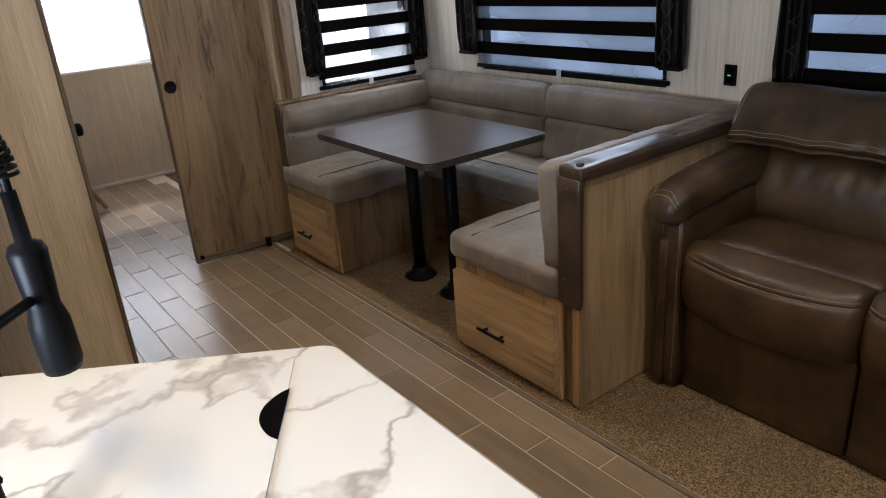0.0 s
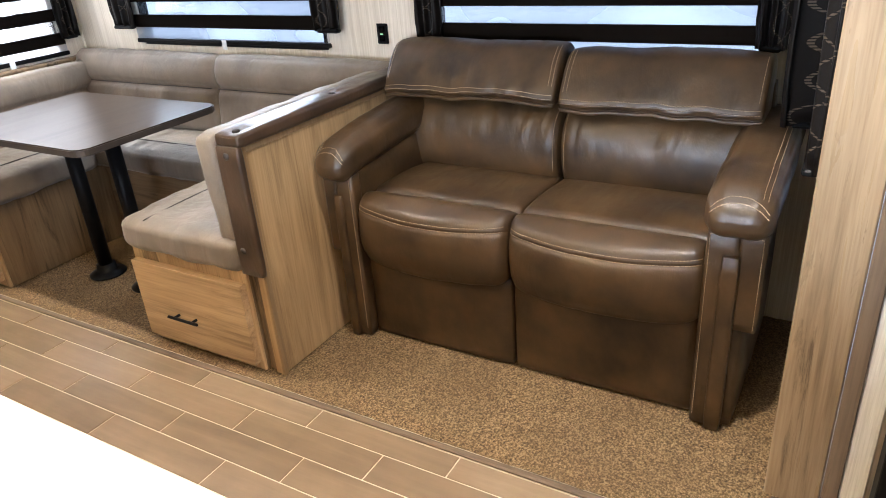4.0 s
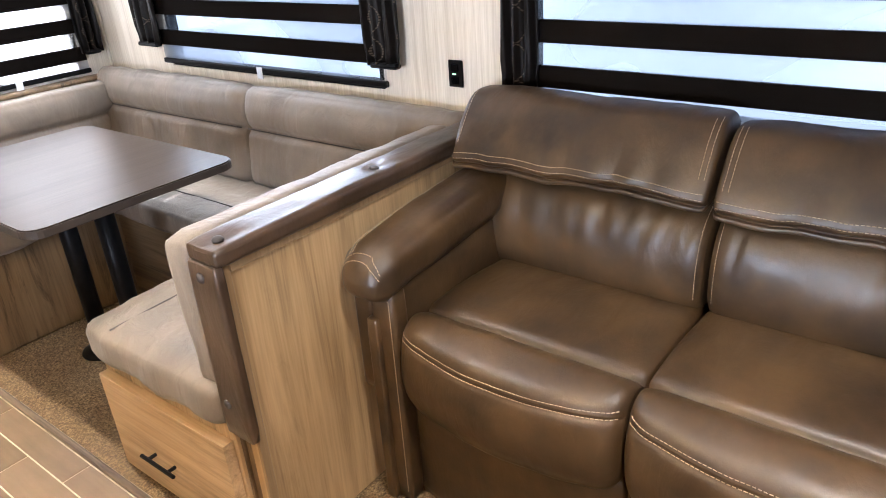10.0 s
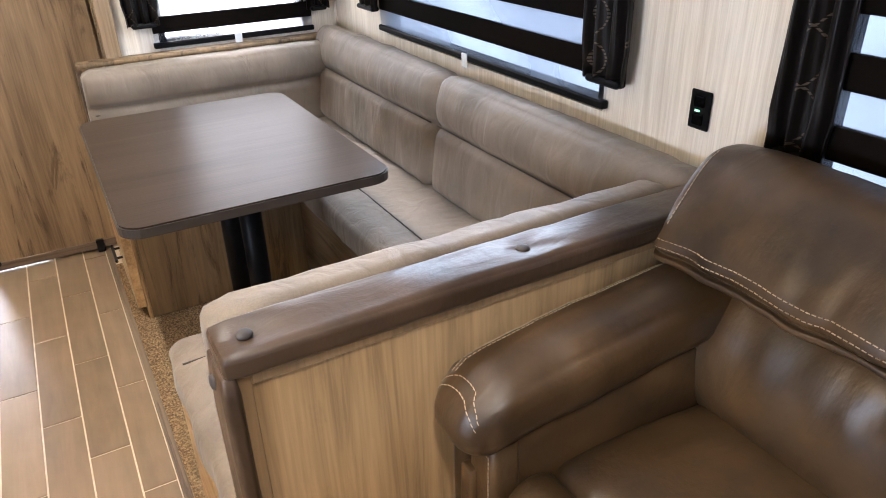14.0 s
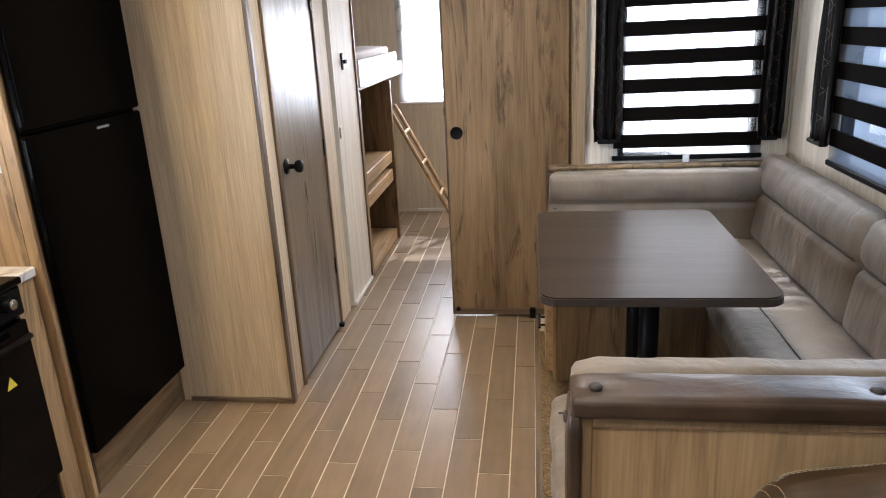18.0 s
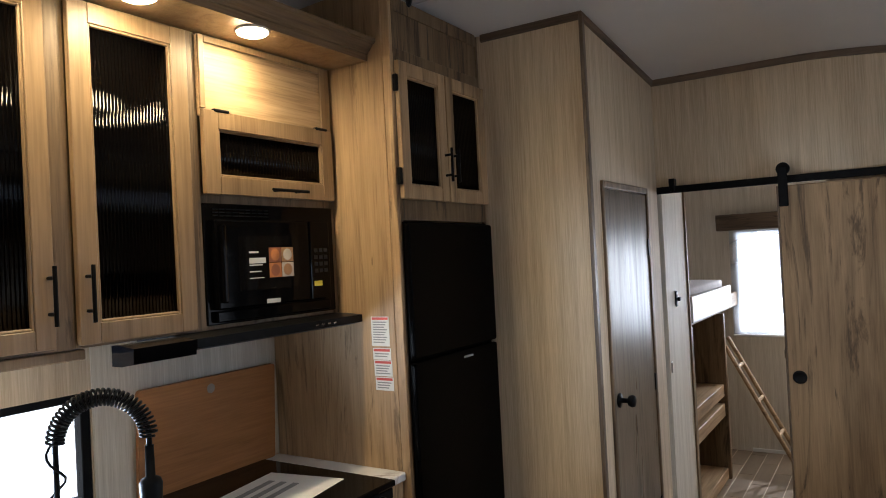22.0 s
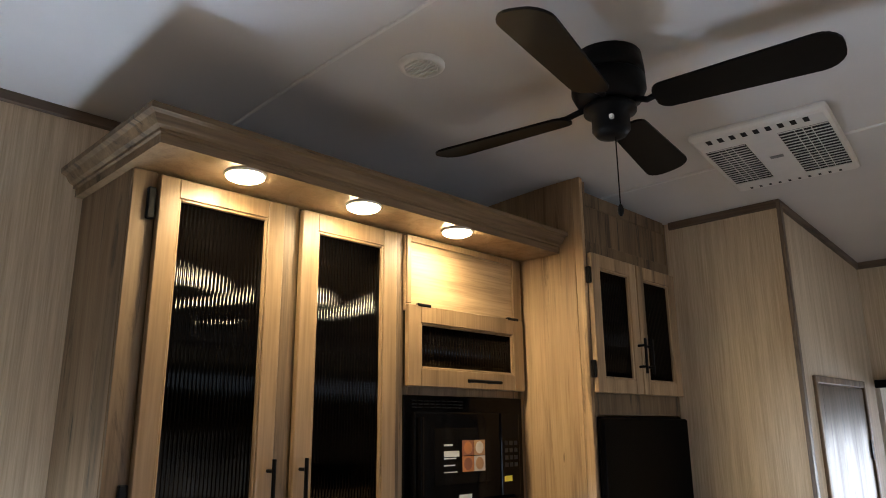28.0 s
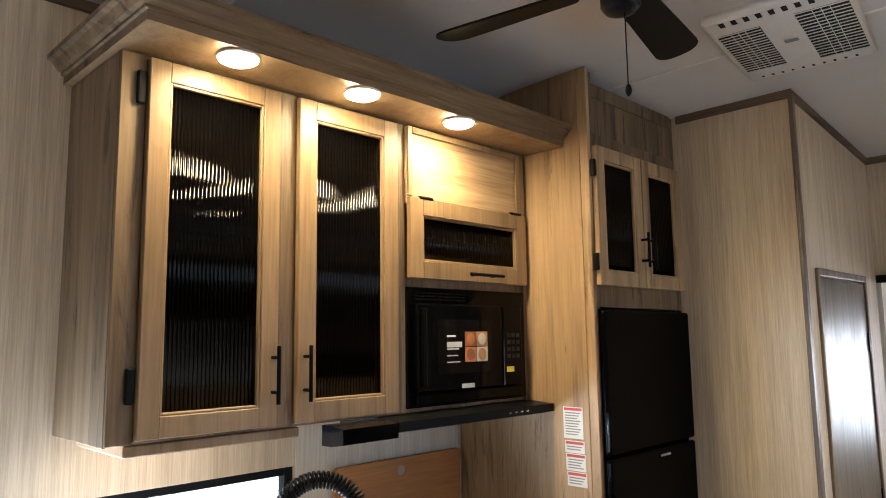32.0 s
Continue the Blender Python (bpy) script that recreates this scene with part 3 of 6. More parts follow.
ceiling_trim((XK, Y0), (XK, 2.86), (1, 0), TRIM_Y)
ceiling_trim((2.36, BY), (BX + 0.012, BY), (0, -1), TRIM_X)
ceiling_trim((BX, BY - 0.011), (BX, YP), (1, 0), TRIM_Y)
ceiling_trim((BX, YP), (XM, YP), (0, -1), TRIM_X)
ceiling_trim((XM, Y0), (XM, YP), (-1, 0), TRIM_Y)
structure("trim", box(BX - 0.001, BX + 0.014, BY - 0.014, BY + 0.017, 0, 2.482, 0.003), TRIM, "brown vertical corner trim of the bathroom wall", "trim")
structure("baseboard", box(2.37, BX + 0.01, BY - 0.011, BY - 0.0005, 0.0, 0.02, 0.002), TRIM_X, "thin brown baseboard at the bathroom wall", "trim")
structure("baseboard", box(CX + 0.0005, CX + 0.010, YP + 0.06, 4.955, 0.0, 0.02, 0.002), WHITE, "thin pale baseboard in the bunk room", "trim")
structure("baseboard", box(2.85, 4.025, YB - 0.012, YB - 0.001, 0.0, 0.025, 0.002), WHITE, "thin pale baseboard on the rear wall", "trim")

# slide-out trim: header fascia, jambs and floor edge
structure("slide_header", box(XM - 0.022, XM - 0.002, 0.46, SY1 + 0.16, SZ - 0.045, SZ + 0.09, 0.004), GREY_Y, "grey-brown wood fascia over the slide-out opening", "trim")
structure("slide_jamb_rear", box(3.945, 4.000, SY1 - 0.030, SY1 + 0.10, 0, SZ - 0.046, 0.003), JAMB, "pale wood jamb of the slide-out opening beside the barn door", "trim")
structure("trim", box(XS - 0.014, XS - 0.001, SY1 - 0.014, SY1 - 0.001, 0.8, SZ - 0.002, 0.004), WALLPALE, "cream corner strip in the dinette corner", "trim")
structure("slide_jamb_front", box(XM - 0.005, XM + 0.070, 0.556, 0.676, 0, SZ - 0.046, 0.004), JAMB, "pale wood jamb board of the slide-out opening beside the sofa", "trim")
structure("trim", box(XM - 0.020, XM + 0.010, 0.520, 0.555, 0, SZ - 0.046, 0.003), TRIM, "brown wood edge strip beside the slide-out jamb", "trim")
structure("trim", box(XM - 0.012, XM - 0.001, 0.470, 0.519, 0, SZ - 0.046, 0.002), WALLPALE, "pale strip beside the brown edge trim", "trim")
structure("slide_edge_trim", box(3.778, 3.800, SY0 - 0.15, SY1 + 0.16, -0.002, 0.010, 0.004), TRIM_Y, "dark brown floor edge strip along the carpet", "trim")

# carpet
bm = bmesh.new()
nx, ny = 60, 190
vx = [[bm.verts.new((3.800 + (XS - 3.800) * i / nx, SY0 + (SY1 - SY0) * j / ny, 0.008 + 0.003 * noise.noise((i * 7.7, j * 9.1, 0)) + 0.002 * noise.noise((i * 0.4, j * 0.4, 3)))) for i in range(nx + 1)] for j in range(ny + 1)]
for j in range(ny):
    for i in range(nx):
        bm.faces.new((vx[j][i], vx[j][i + 1], vx[j + 1][i + 1], vx[j + 1][i]))
tagged(part("carpet", bm, CARPET, smooth=True), "mottled brown cut-pile carpet on the slide-out floor", "carpet", kind="structure")


def backdrop(x0, x1, y0, y1, z0, z1, mat, label):
    structure("backdrop", box(x0, x1, y0, y1, z0, z1), mat, label, "backdrop")


backdrop(4.12, 5.5, 5.9, 5.92, -0.2, 2.6, OUT_W, "bright white daylight outside the dinette end window")
backdrop(5.20, 5.22, -0.3, 4.65, -0.4, 2.6, OUT_B, "pale blue daylight outside the slide-out windows")
# unseen return panel, added to keep the white backdrop's light off window_2's blind
backdrop(4.900, 5.199, 4.27, 4.29, -0.4, 2.6, OUT_B, "unseen pale blue panel that blocks stray light at the slide-out corner")
backdrop(3.6, 5.5, -1.0, -0.98, -0.2, 3.2, OUT_B, "pale blue daylight outside the sofa end window")
backdrop(2.0, 5.0, 8.0, 8.02, -0.5, 2.5, OUT_W, "bright white daylight outside the bunk room window")
backdrop(0.66, 0.68, -1.6, 3.2, 0.2, 2.4, OUT_W, "bright white daylight outside the kitchen window")

# ---- slide-out: windows, curtains, dinette, sofa ----
def window(name, plane, at, a, b, z0, z1, out, label, bright, bottom, first, curtains, tail=0.0):
    """A window in the wall plane x or y = at, spanning a to b; out: +1 or -1, the way to the outside.
    bottom: height of the blind's bar; first: where its lowest dark strip begins."""
    w = thing(name, label, "window", kind="structure")

    def bxo(bm, u0, u1, d0, d1, z0_, z1_, bev=0.0):
        lo, hi = sorted((at + out * d0, at + out * d1))
        return bx(bm, lo, hi, u0, u1, z0_, z1_, bev) if plane == "x" else bx(bm, u0, u1, lo, hi, z0_, z1_, bev)

    bm = bmesh.new()
    for u0, u1, za, zb in ((a, a + 0.025, z0, z1), (b - 0.025, b, z0, z1), (a + 0.025, b - 0.025, z0, z0 + 0.025), (a + 0.025, b - 0.025, z1 - 0.025, z1)):
        bxo(bm, u0, u1, 0.004, 0.045, za, zb, 0.003)
    part("window_frame", bm, BLACK, w)
    pane = part("pane", bxo(bmesh.new(), a + 0.025, b - 0.025, 0.024, 0.028, z0 + 0.025, z1 - 0.025), PANE, w)
    pane.visible_shadow = False
    # zebra blind, in front of the wall
    u0, u1 = a - 0.02, b + 0.02
    blind = thing("zebra_blind", "black and sheer striped roller blind, lowered over the window", "blind", group="zebra blinds")
    bm = bxo(bmesh.new(), u0, u1, -0.016, -0.010, bottom + 0.012, 1.76)
    part("sheer", bm, SHEER, blind, "translucent white sheer cloth")
    z = first
    while z < 1.76:
        za, zb = max(z, bottom + 0.012), min(z + 0.0575, 1.76)
        part("dark_strip", bxo(bmesh.new(), u0 + 0.001, u1 - 0.001, -0.0185, -0.0170, za, zb), STRIP, blind)
        part("dark_strip", bxo(bmesh.new(), u0 + 0.001, u1 - 0.001, -0.0090, -0.0075, za, zb), STRIP, blind)
        z += 0.1158
    part("bottom_bar", bxo(bmesh.new(), u0 - 0.005, u1 + 0.005, -0.024, -0.004, bottom - 0.006, bottom + 0.014, 0.004), BLACK, blind)
    mid = (a + b) / 2
    part("pull_tab", bxo(bmesh.new(), mid - 0.014, mid + 0.014, -0.030, -0.0245, bottom - 0.024, bottom + 0.018, 0.002), plain("clear_tab", (0.72, 0.76, 0.80), 0.1), blind, "small clear plastic pull tab")
    # a valance across the top
    val = thing("window_valance", "dark wood-look valance board over the window", "valance", group="valances")
    part("front_board", bxo(bmesh.new(), a - 0.10, b + 0.10, -0.085, -0.070, 1.725, SZ - 0.012, 0.004), GREY_Y if plane == "x" else GREY, val)
    part("top_board", bxo(bmesh.new(), a - 0.10, b + 0.10, -0.069, -0.001, SZ - 0.030, SZ - 0.012, 0.002), GREY, val)
    for c0, c1, low, *deep in curtains:
        full = deep[0] if deep else 1
        cur = thing("curtain", "black curtain panel with a tan stitched ogee pattern", "curtain", group="window curtains")
        bm = bmesh.new()
        n, rows = 44, 24
        rings = []
        for k in range(rows + 1):
            f = k / rows
            z = SZ - 0.035 + (low - SZ + 0.035) * f
            pinch = 1 - 0.10 * math.sin(math.pi * min(1, f * 1.05)) - (0.10 if f > 0.95 else 0)
            c, half = (c0 + c1) / 2, (c1 - c0) / 2 * pinch
            ring = []
            for j in range(n):
                u = j / (n - 1) * 2 - 1
                d = 0.030 + 0.012 * full + 0.013 * full * math.sin(u * 9.5 + 1.5 * math.sin(f * 2.2) + c0 * 9) + 0.004 * math.sin(u * 23 + f * 6)
                ring.append((c + half * u, d))
            for j in range(n - 1, -1, -1):
                ring.append((ring[j][0], ring[j][1] - 0.006))
            rings.append([bm.verts.new((at - out * d, q, z) if plane == "x" else (q, at - out * d, z)) for q, d in ring])
        for r0, r1 in zip(rings, rings[1:]):
            for j in range(len(r0)):
                bm.faces.new((r0[j], r0[(j + 1) % len(r0)], r1[(j + 1) % len(r0)], r1[j]))
        bm.faces.new(rings[0])
        bm.faces.new(rings[-1])
        part("cloth", bm, CURTAIN_Y if plane == "x" else CURTAIN_X, cur, smooth=True)
        part("hem", bxo(bmesh.new(), c0 + 0.02, c1 - 0.02, -0.058, -0.026, low - 0.006, low + 0.010, 0.005) if full == 1 else bxo(bmesh.new(), c0 + 0.03, c1 - 0.03, -0.12, -0.05, low - 0.006, low + 0.012, 0.008), BLACK, cur, "gathered black hem")


window("window_1", "y", SY1, 4.141, 4.711, 0.83, 1.76, 1, "window in the dinette end wall with a striped blind", 1, 0.834, 0.8815, ((4.030, 4.155, 0.915), (4.700, 4.805, 0.912)))
window("window_2", "x", XS, W2[0], W2[1], 0.87, 1.76, 1, "window above the dinette bench with a striped blind", 1, 0.888, 0.9540, ((3.690, 3.860, 0.955), (2.445, 2.590, 0.955)))
window("window_3", "x", XS, W3[0], W3[1], 0.87, 1.76, 1, "window behind the sofa with a striped blind", 1, 0.882, 0.9320, ((1.990, 2.105, 0.925), (0.825, 0.925, 0.926)))
window("window_4", "y", SY0, 4.22, 4.72, 0.50, 1.76, -1, "window in the slide-out end wall beside the sofa", 1, 0.52, 0.56, ((4.50, 4.74, 0.78, 4.6), (4.14, 4.30, 0.78, 1)))

outlet = thing("wall_outlet", "black wall outlet plate with a small green light", "outlet", (XS - 0.006, 2.282, 0.943))
part("plate", box(XS - 0.007, XS - 0.001, 2.256, 2.308, 0.904, 0.982, 0.003), BLACK, outlet)
for zz in (0.925, 0.961):
    part("socket", box(XS - 0.010, XS - 0.0075, 2.269, 2.295, zz - 0.011, zz + 0.011, 0.002), GLOSS, outlet)
part("indicator", box(XS - 0.0118, XS - 0.0102, 2.277, 2.289, 0.941, 0.945), emitter("green_led", (0.1, 1.0, 0.4), 0.5), outlet, "tiny green indicator light")


def pull(parent, p0, p1, out, name="handle", r=0.0055):
    """A black bar handle on two posts between p0 and p1, standing off along out."""
    p0, p1, o = Vector(p0), Vector(p1), Vector(out)
    bm = bmesh.new()
    d = (p1 - p0)
    sweep(bm, (p0 + o, p1 + o), r, 8)
    for f in (0.2, 0.8):
        sweep(bm, (p0 + d * f, p0 + d * f + o), r * 0.9, 8)
    return part(name, bm, BLACK, parent, "black bar handle", smooth=False)


# dinette bases
def dinette_base(y0, y1, label, dy0, dy1):
    t = thing("dinette_bench", label, "bench", (3.85, y0, 0), group="dinette benches")
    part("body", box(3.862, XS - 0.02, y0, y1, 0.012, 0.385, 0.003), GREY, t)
    part("face_frame", box(3.850, 3.8615, y0, y1, 0.012, 0.388, 0.002), WOOD, t)
    d = part("drawer_front", drawer_slab(dy0, dy1), WOOD_Y, t, "bevelled wood drawer front")
    mid = (dy0 + dy1) / 2 + 0.03
    pull(d, (3.826, mid - 0.070, 0.165), (3.826, mid + 0.070, 0.165), (-0.028, 0, 0))
    return t


def drawer_slab(y0, y1):
    bm = box(3.830, 3.8495, y0, y1, 0.048, 0.345)
    f = [f for f in bm.faces if f.calc_center_median().x < 3.8301]
    bmesh.ops.inset_region(bm, faces=f, thickness=0.022, depth=0.0)
    for v in f[0].verts:
        v.co.x -= 0.008
    return bm


dinette_base(2.203, 2.745, "pale wood dinette bench base with a drawer, on brown carpet", 2.215, 2.730)
dinette_base(3.690, SY1 - 0.02, "pale wood dinette bench base with a drawer beside the barn door", 3.715, 4.13)
t = thing("dinette_bench", "dark wood dinette bench base under the side window", "bench", (4.42, 2.75, 0), group="dinette benches")
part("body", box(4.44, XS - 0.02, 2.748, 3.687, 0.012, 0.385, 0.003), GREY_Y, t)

# end partition between dinette and sofa
t = thing("dinette_divider", "pale wood dinette end panel with a dark padded leather cap", "partition", (3.85, 2.15, 0))
part("panel", box(3.858, XS - 0.012, 2.130, 2.163, 0.012, 0.798, 0.002), DIVIDER, t)
bm = box(3.852, 3.874, 2.121, 2.1295, 0.012, 0.803, 0.0015)
bx(bm, 3.8745, XS - 0.012, 2.121, 2.1295, 0.779, 0.803, 0.0015)
part("edge_trim", bm, LAMINATE, t, "smooth pale wood edge trim")
part("core", box(3.870, XS - 0.012, 2.1635, 2.201, 0.012, 0.798, 0.002), GREY, t)


def cap_shape(q, u):
    """Dents round the buttons, with creases that run out of them."""
    if u.z > 0.5:
        for c in (-0.455, -0.010, 0.435):
            d = q.x - c
            q.z -= 0.008 * math.exp(-(d * d) / 0.0007 - (q.y * q.y) / 0.0010)
            q.z -= 0.0022 * math.exp(-((d * 0.5 - abs(q.y) * 1.1) / 0.010) ** 2 - (d / 0.09) ** 2)
        q.z += 0.003 * noise.noise(Vector((q.x * 7, q.y * 20, 1.0)))
    return q


part("cap", pillow(pose(4.336, 2.155, 0.820), (0.497, 0.050, 0.021), 0.014, (0, 0.001, 0.005), 48, 0.001, 14, cap_shape), CAP, t, "dark brown padded leather cap", True)
part("front_pad", pillow(pose(3.845, 2.157, 0.596), (0.012, 0.046, 0.208), 0.008, (0.002, 0, 0), 16, 0.0008, 14), CAP, t, "dark brown padded leather front strip", True)
for p, d in (((3.881, 2.152, 0.839), (0, 0, 1)), ((4.326, 2.152, 0.839), (0, 0, 1)), ((4.771, 2.152, 0.839), (0, 0, 1)), ((3.832, 2.160, 0.775), (-1, 0, 0)), ((3.832, 2.170, 0.475), (-1, 0, 0))):
    m = look(p, Vector(p) - Vector(d))
    part("button", lathe(bmesh.new(), ((0.011, -0.004), (0.012, 0.000), (0.009, 0.004), (0.003, 0.0055)), m, 14), PIPING, t, "round dark leather-covered button", True)

# the rear bench's end strip and top ledge
t = thing("dinette_rear_divider", "dark leather-capped ledge above the rear dinette bench", "partition", (3.85, 4.13, 0.4))
part("front_pad", pillow(pose(3.848, 4.135, 0.585), (0.012, 0.040, 0.205), 0.008, n=10), CAP, t, "dark padded leather strip", True)
part("ledge", box(3.842, XS - 0.016, 4.118, SY1 - 0.014, 0.800, 0.818, 0.006, 2), GREY, t, "dark wood ledge")


def cushion(name, m, h, r, puff, label, category, seam=None, n=24, wr=0.007, seed=1, freq=11, front=None):
    t = thing(name, label, category, m.translation[:], group="dinette cushions")

    def tuck(q, u):
        """The seam pulled in across the front, with upright puckers under it."""
        if front:
            axis, way = front
            if u[axis] * way > 0:
                along = q[1 - axis]
                q[axis] -= way * 0.016 * math.exp(-((q.z - 0.03) / 0.016) ** 2)
                q[axis] += way * 0.012 * math.exp(-((q.z - 0.095) / 0.045) ** 2)
                q[axis] += way * 0.0055 * noise.noise(Vector((along * 30, q.z * 5, seed))) * max(0, min(1, (0.05 - q.z) / 0.05))
        return q

    part("pad", pillow(m, h, r, puff, n, wr, freq, tuck, seed), CUSHION, t, smooth=True)
    if seam:
        bm = bmesh.new()
        for pts in seam:
            sweep(bm, pts, 0.0024, 5)
        part("piping", bm, PIPING, t, "dark piped seam", True)
    return t


SEAT = "taupe woven seat cushion with a dark piped seam"
BACK = "taupe woven back cushion with a dark piped seam"
# seats: near bench, rear bench, side bench
cushion("seat_cushion", pose(4.105, 2.480, 0.443), (0.285, 0.275, 0.057), 0.035, (0.004, 0.006, 0.012), SEAT, "cushion",
        [[(3.835 + 0.54 * k / 8, 2.62, 0.5055 + 0.006 * math.sin(k / 8 * math.pi)) for k in range(9)]], seed=3)
cushion("seat_cushion", pose(4.105, 3.905, 0.443), (0.285, 0.270, 0.057), 0.035, (0.004, 0.006, 0.012), SEAT, "cushion",
        [[(3.835 + 0.54 * k / 8, 3.76, 0.5055 + 0.006 * math.sin(k / 8 * math.pi)) for k in range(9)]], seed=5)
cushion("seat_cushion", pose(4.603, 3.170, 0.443), (0.212, 0.990, 0.057), 0.035, (0.006, 0.004, 0.012), SEAT, "cushion",
        [[(4.50, 2.30 + 1.72 * k / 16, 0.5055 + 0.006 * math.sin(k / 16 * math.pi)) for k in range(17)]], 26, seed=8)
# backs
for by, bh, sd in ((3.632, 0.492, 11), (2.662, 0.470, 14)):
    tilt = pose(4.752, by, 0.675, 0, 8, 0)
    cushion("back_cushion", tilt, (0.050, bh, 0.178), 0.036, (0.012, 0.002, 0.006), BACK, "cushion",
            [[tilt @ Vector((-0.046 - 0.004 * math.sin(k / 12 * math.pi), -bh + 0.015 + (2 * bh - 0.03) * k / 12, 0.030)) for k in range(13)]], 44, 0.005, sd, 9, (0, -1))
tilt = pose(4.305, 4.082, 0.645, 8, 0, 0)
cushion("back_cushion", tilt, (0.462, 0.042, 0.160), 0.030, (0.002, 0.010, 0.004), BACK, "cushion",
        [[tilt @ Vector((-0.445 + 0.89 * k / 12, -0.037 - 0.004 * math.sin(k / 12 * math.pi), 0.012)) for k in range(13)]], 40, 0.004, 17, 9, (1, -1))
tilt = pose(4.300, 2.252, 0.655, -4, 0, 0)
cushion("back_cushion", tilt, (0.455, 0.046, 0.172), 0.030, (0.002, 0.006, 0.004), BACK, "cushion", None, 24, 0.005, 21)

# table
t = thing("dinette_table", "dark wood dinette table on two black metal pedestals", "table", (4.1, 3.25, 0))
TX0, TX1, TY0, TY1 = 3.793, 4.410, 2.797, 3.665
bm = prism(bmesh.new(), rounded(((TX0, TY0), (TX1, TY0), (TX1, TY1), (TX0, TY1)), 0.05, 6), 0.714, 0.740)
part("tabletop", bm, TABLEW, t, "dark brown wood-grain top")
bm = prism(bmesh.new(), rounded(((TX0 - 0.003, TY0 - 0.003), (TX1 + 0.003, TY0 - 0.003), (TX1 + 0.003, TY1 + 0.003), (TX0 - 0.003, TY1 + 0.003)), 0.052, 6), 0.716, 0.736)
part("edge_band", bm, plain("dark_edge", (0.035, 0.027, 0.022), 0.4), t, "dark edge band")
for yy in (3.115, 3.400):
    leg = part("pedestal", tube(((4.126, yy, 0.04), (4.126, yy, 0.70)), 0.030, 20), BLACK, t, "black steel pedestal tube", True)
    part("foot", lathe(bmesh.new(), ((0.078, 0.010), (0.078, 0.016), (0.056, 0.024), (0.042, 0.034), (0.040, 0.060)), pose(4.126, yy, 0), 24), BLACK, leg, "round black flange", True)
    part("mount", lathe(bmesh.new(), ((0.040, 0.680), (0.042, 0.697), (0.085, 0.706), (0.085, 0.7135)), pose(4.126, yy, 0), 24), BLACK, leg, "round black mounting plate", True)

# ---- sofa ----
SL, SR, SM = 2.112, 0.758, 1.453
sofa = thing("sofa", "dark brown leather two-seat sofa with tan stitching on the carpet", "sofa", (4.5, SM, 0))
part("back_frame", pillow(pose(4.778, SM, 0.44), (0.050, 0.62, 0.41), 0.03, n=8), SOFA, sofa, smooth=True)
part("plinth", box(4.30, 4.74, 0.90, 2.00, 0.012, 0.32, 0.01), SOFA, sofa)


def folds(q, amp, fy, fz, seed):
    """Upright folds, as gathered leather has them: rounded backs and narrow valleys."""
    a = noise.noise(Vector((seed, q.y * fy, q.z * fz)))
    b = noise.noise(Vector((seed + 5, q.y * fy * 2.1, q.z * fz * 1.6)))
    return amp * (1.5 * abs(a) + 0.9 * abs(b) - 0.45)


def gathers(y, z, often, seed):
    """Slanting upright folds of uneven depth with soft backs and narrow valleys, from 0 to about 1."""
    y = y + 0.22 * z + 0.03 * noise.noise(Vector((y * 6, z * 9, seed)))
    a = abs(noise.noise(Vector((y * often, z * 1.5, seed))))
    b = abs(noise.noise(Vector((y * often * 2.3, z * 3.0, seed + 4))))
    deep = 0.5 + 0.9 * noise.noise(Vector((y * 3.1, z, seed + 9)))
    return max(0.15, deep) * (1.5 * a ** 0.7 + 0.5 * b - 0.5)


def smooth_loop(pts, n):
    """A closed outline through the points, resampled as a soft curve."""
    out, k = [], len(pts)
    for i in range(k):
        a, b, c, d = (Vector(pts[(i + j - 1) % k]) for j in range(4))
        for j in range(n):
            f = j / n
            out.append(0.5 * (2 * b + (c - a) * f + (2 * a - 5 * b + 4 * c - d) * f * f + (3 * b - a - 3 * c + d) * f ** 3))
    return out


def lofted(outline, y0, y1, sections, seed, gather=None, tight=26):
    """A stuffed body with the outline in x and z at each place from y0 to y1, pulled in at both ends."""
    bm, rings = bmesh.new(), []
    for j in range(sections + 1):
        v = math.sin((j / sections * 2 - 1) * math.pi / 2)
        loop = smooth_loop(outline(v), 5)
        mid = sum(loop, Vector((0, 0))) / len(loop)
        edge = 1 - 0.16 * abs(v) ** tight - 0.03 * abs(v) ** 8
        y = (y0 + y1) / 2 + v * (y1 - y0) / 2
        ring = []
        for p in loop:
            q = mid + (p - mid) * edge
            w = noise.noise(Vector((q.x * 9, y * 11, q.y * 9 + seed))) + 0.5 * noise.noise(Vector((q.x * 26, y * 30, q.y * 20 + seed)))
            q = q + (p - mid).normalized() * (0.0032 * w + (gather(p, y) if gather else 0.0))
            ring.append(bm.verts.new((q.x, y, q.y)))
        rings.append(ring)
    for r0, r1 in zip(rings, rings[1:]):
        for k in range(len(r0)):
            bm.faces.new((r0[k], r0[(k + 1) % len(r0)], r1[(k + 1) % len(r0)], r1[k]))
    bm.faces.new(rings[0][::-1])
    bm.faces.new(rings[-1])
    return bm


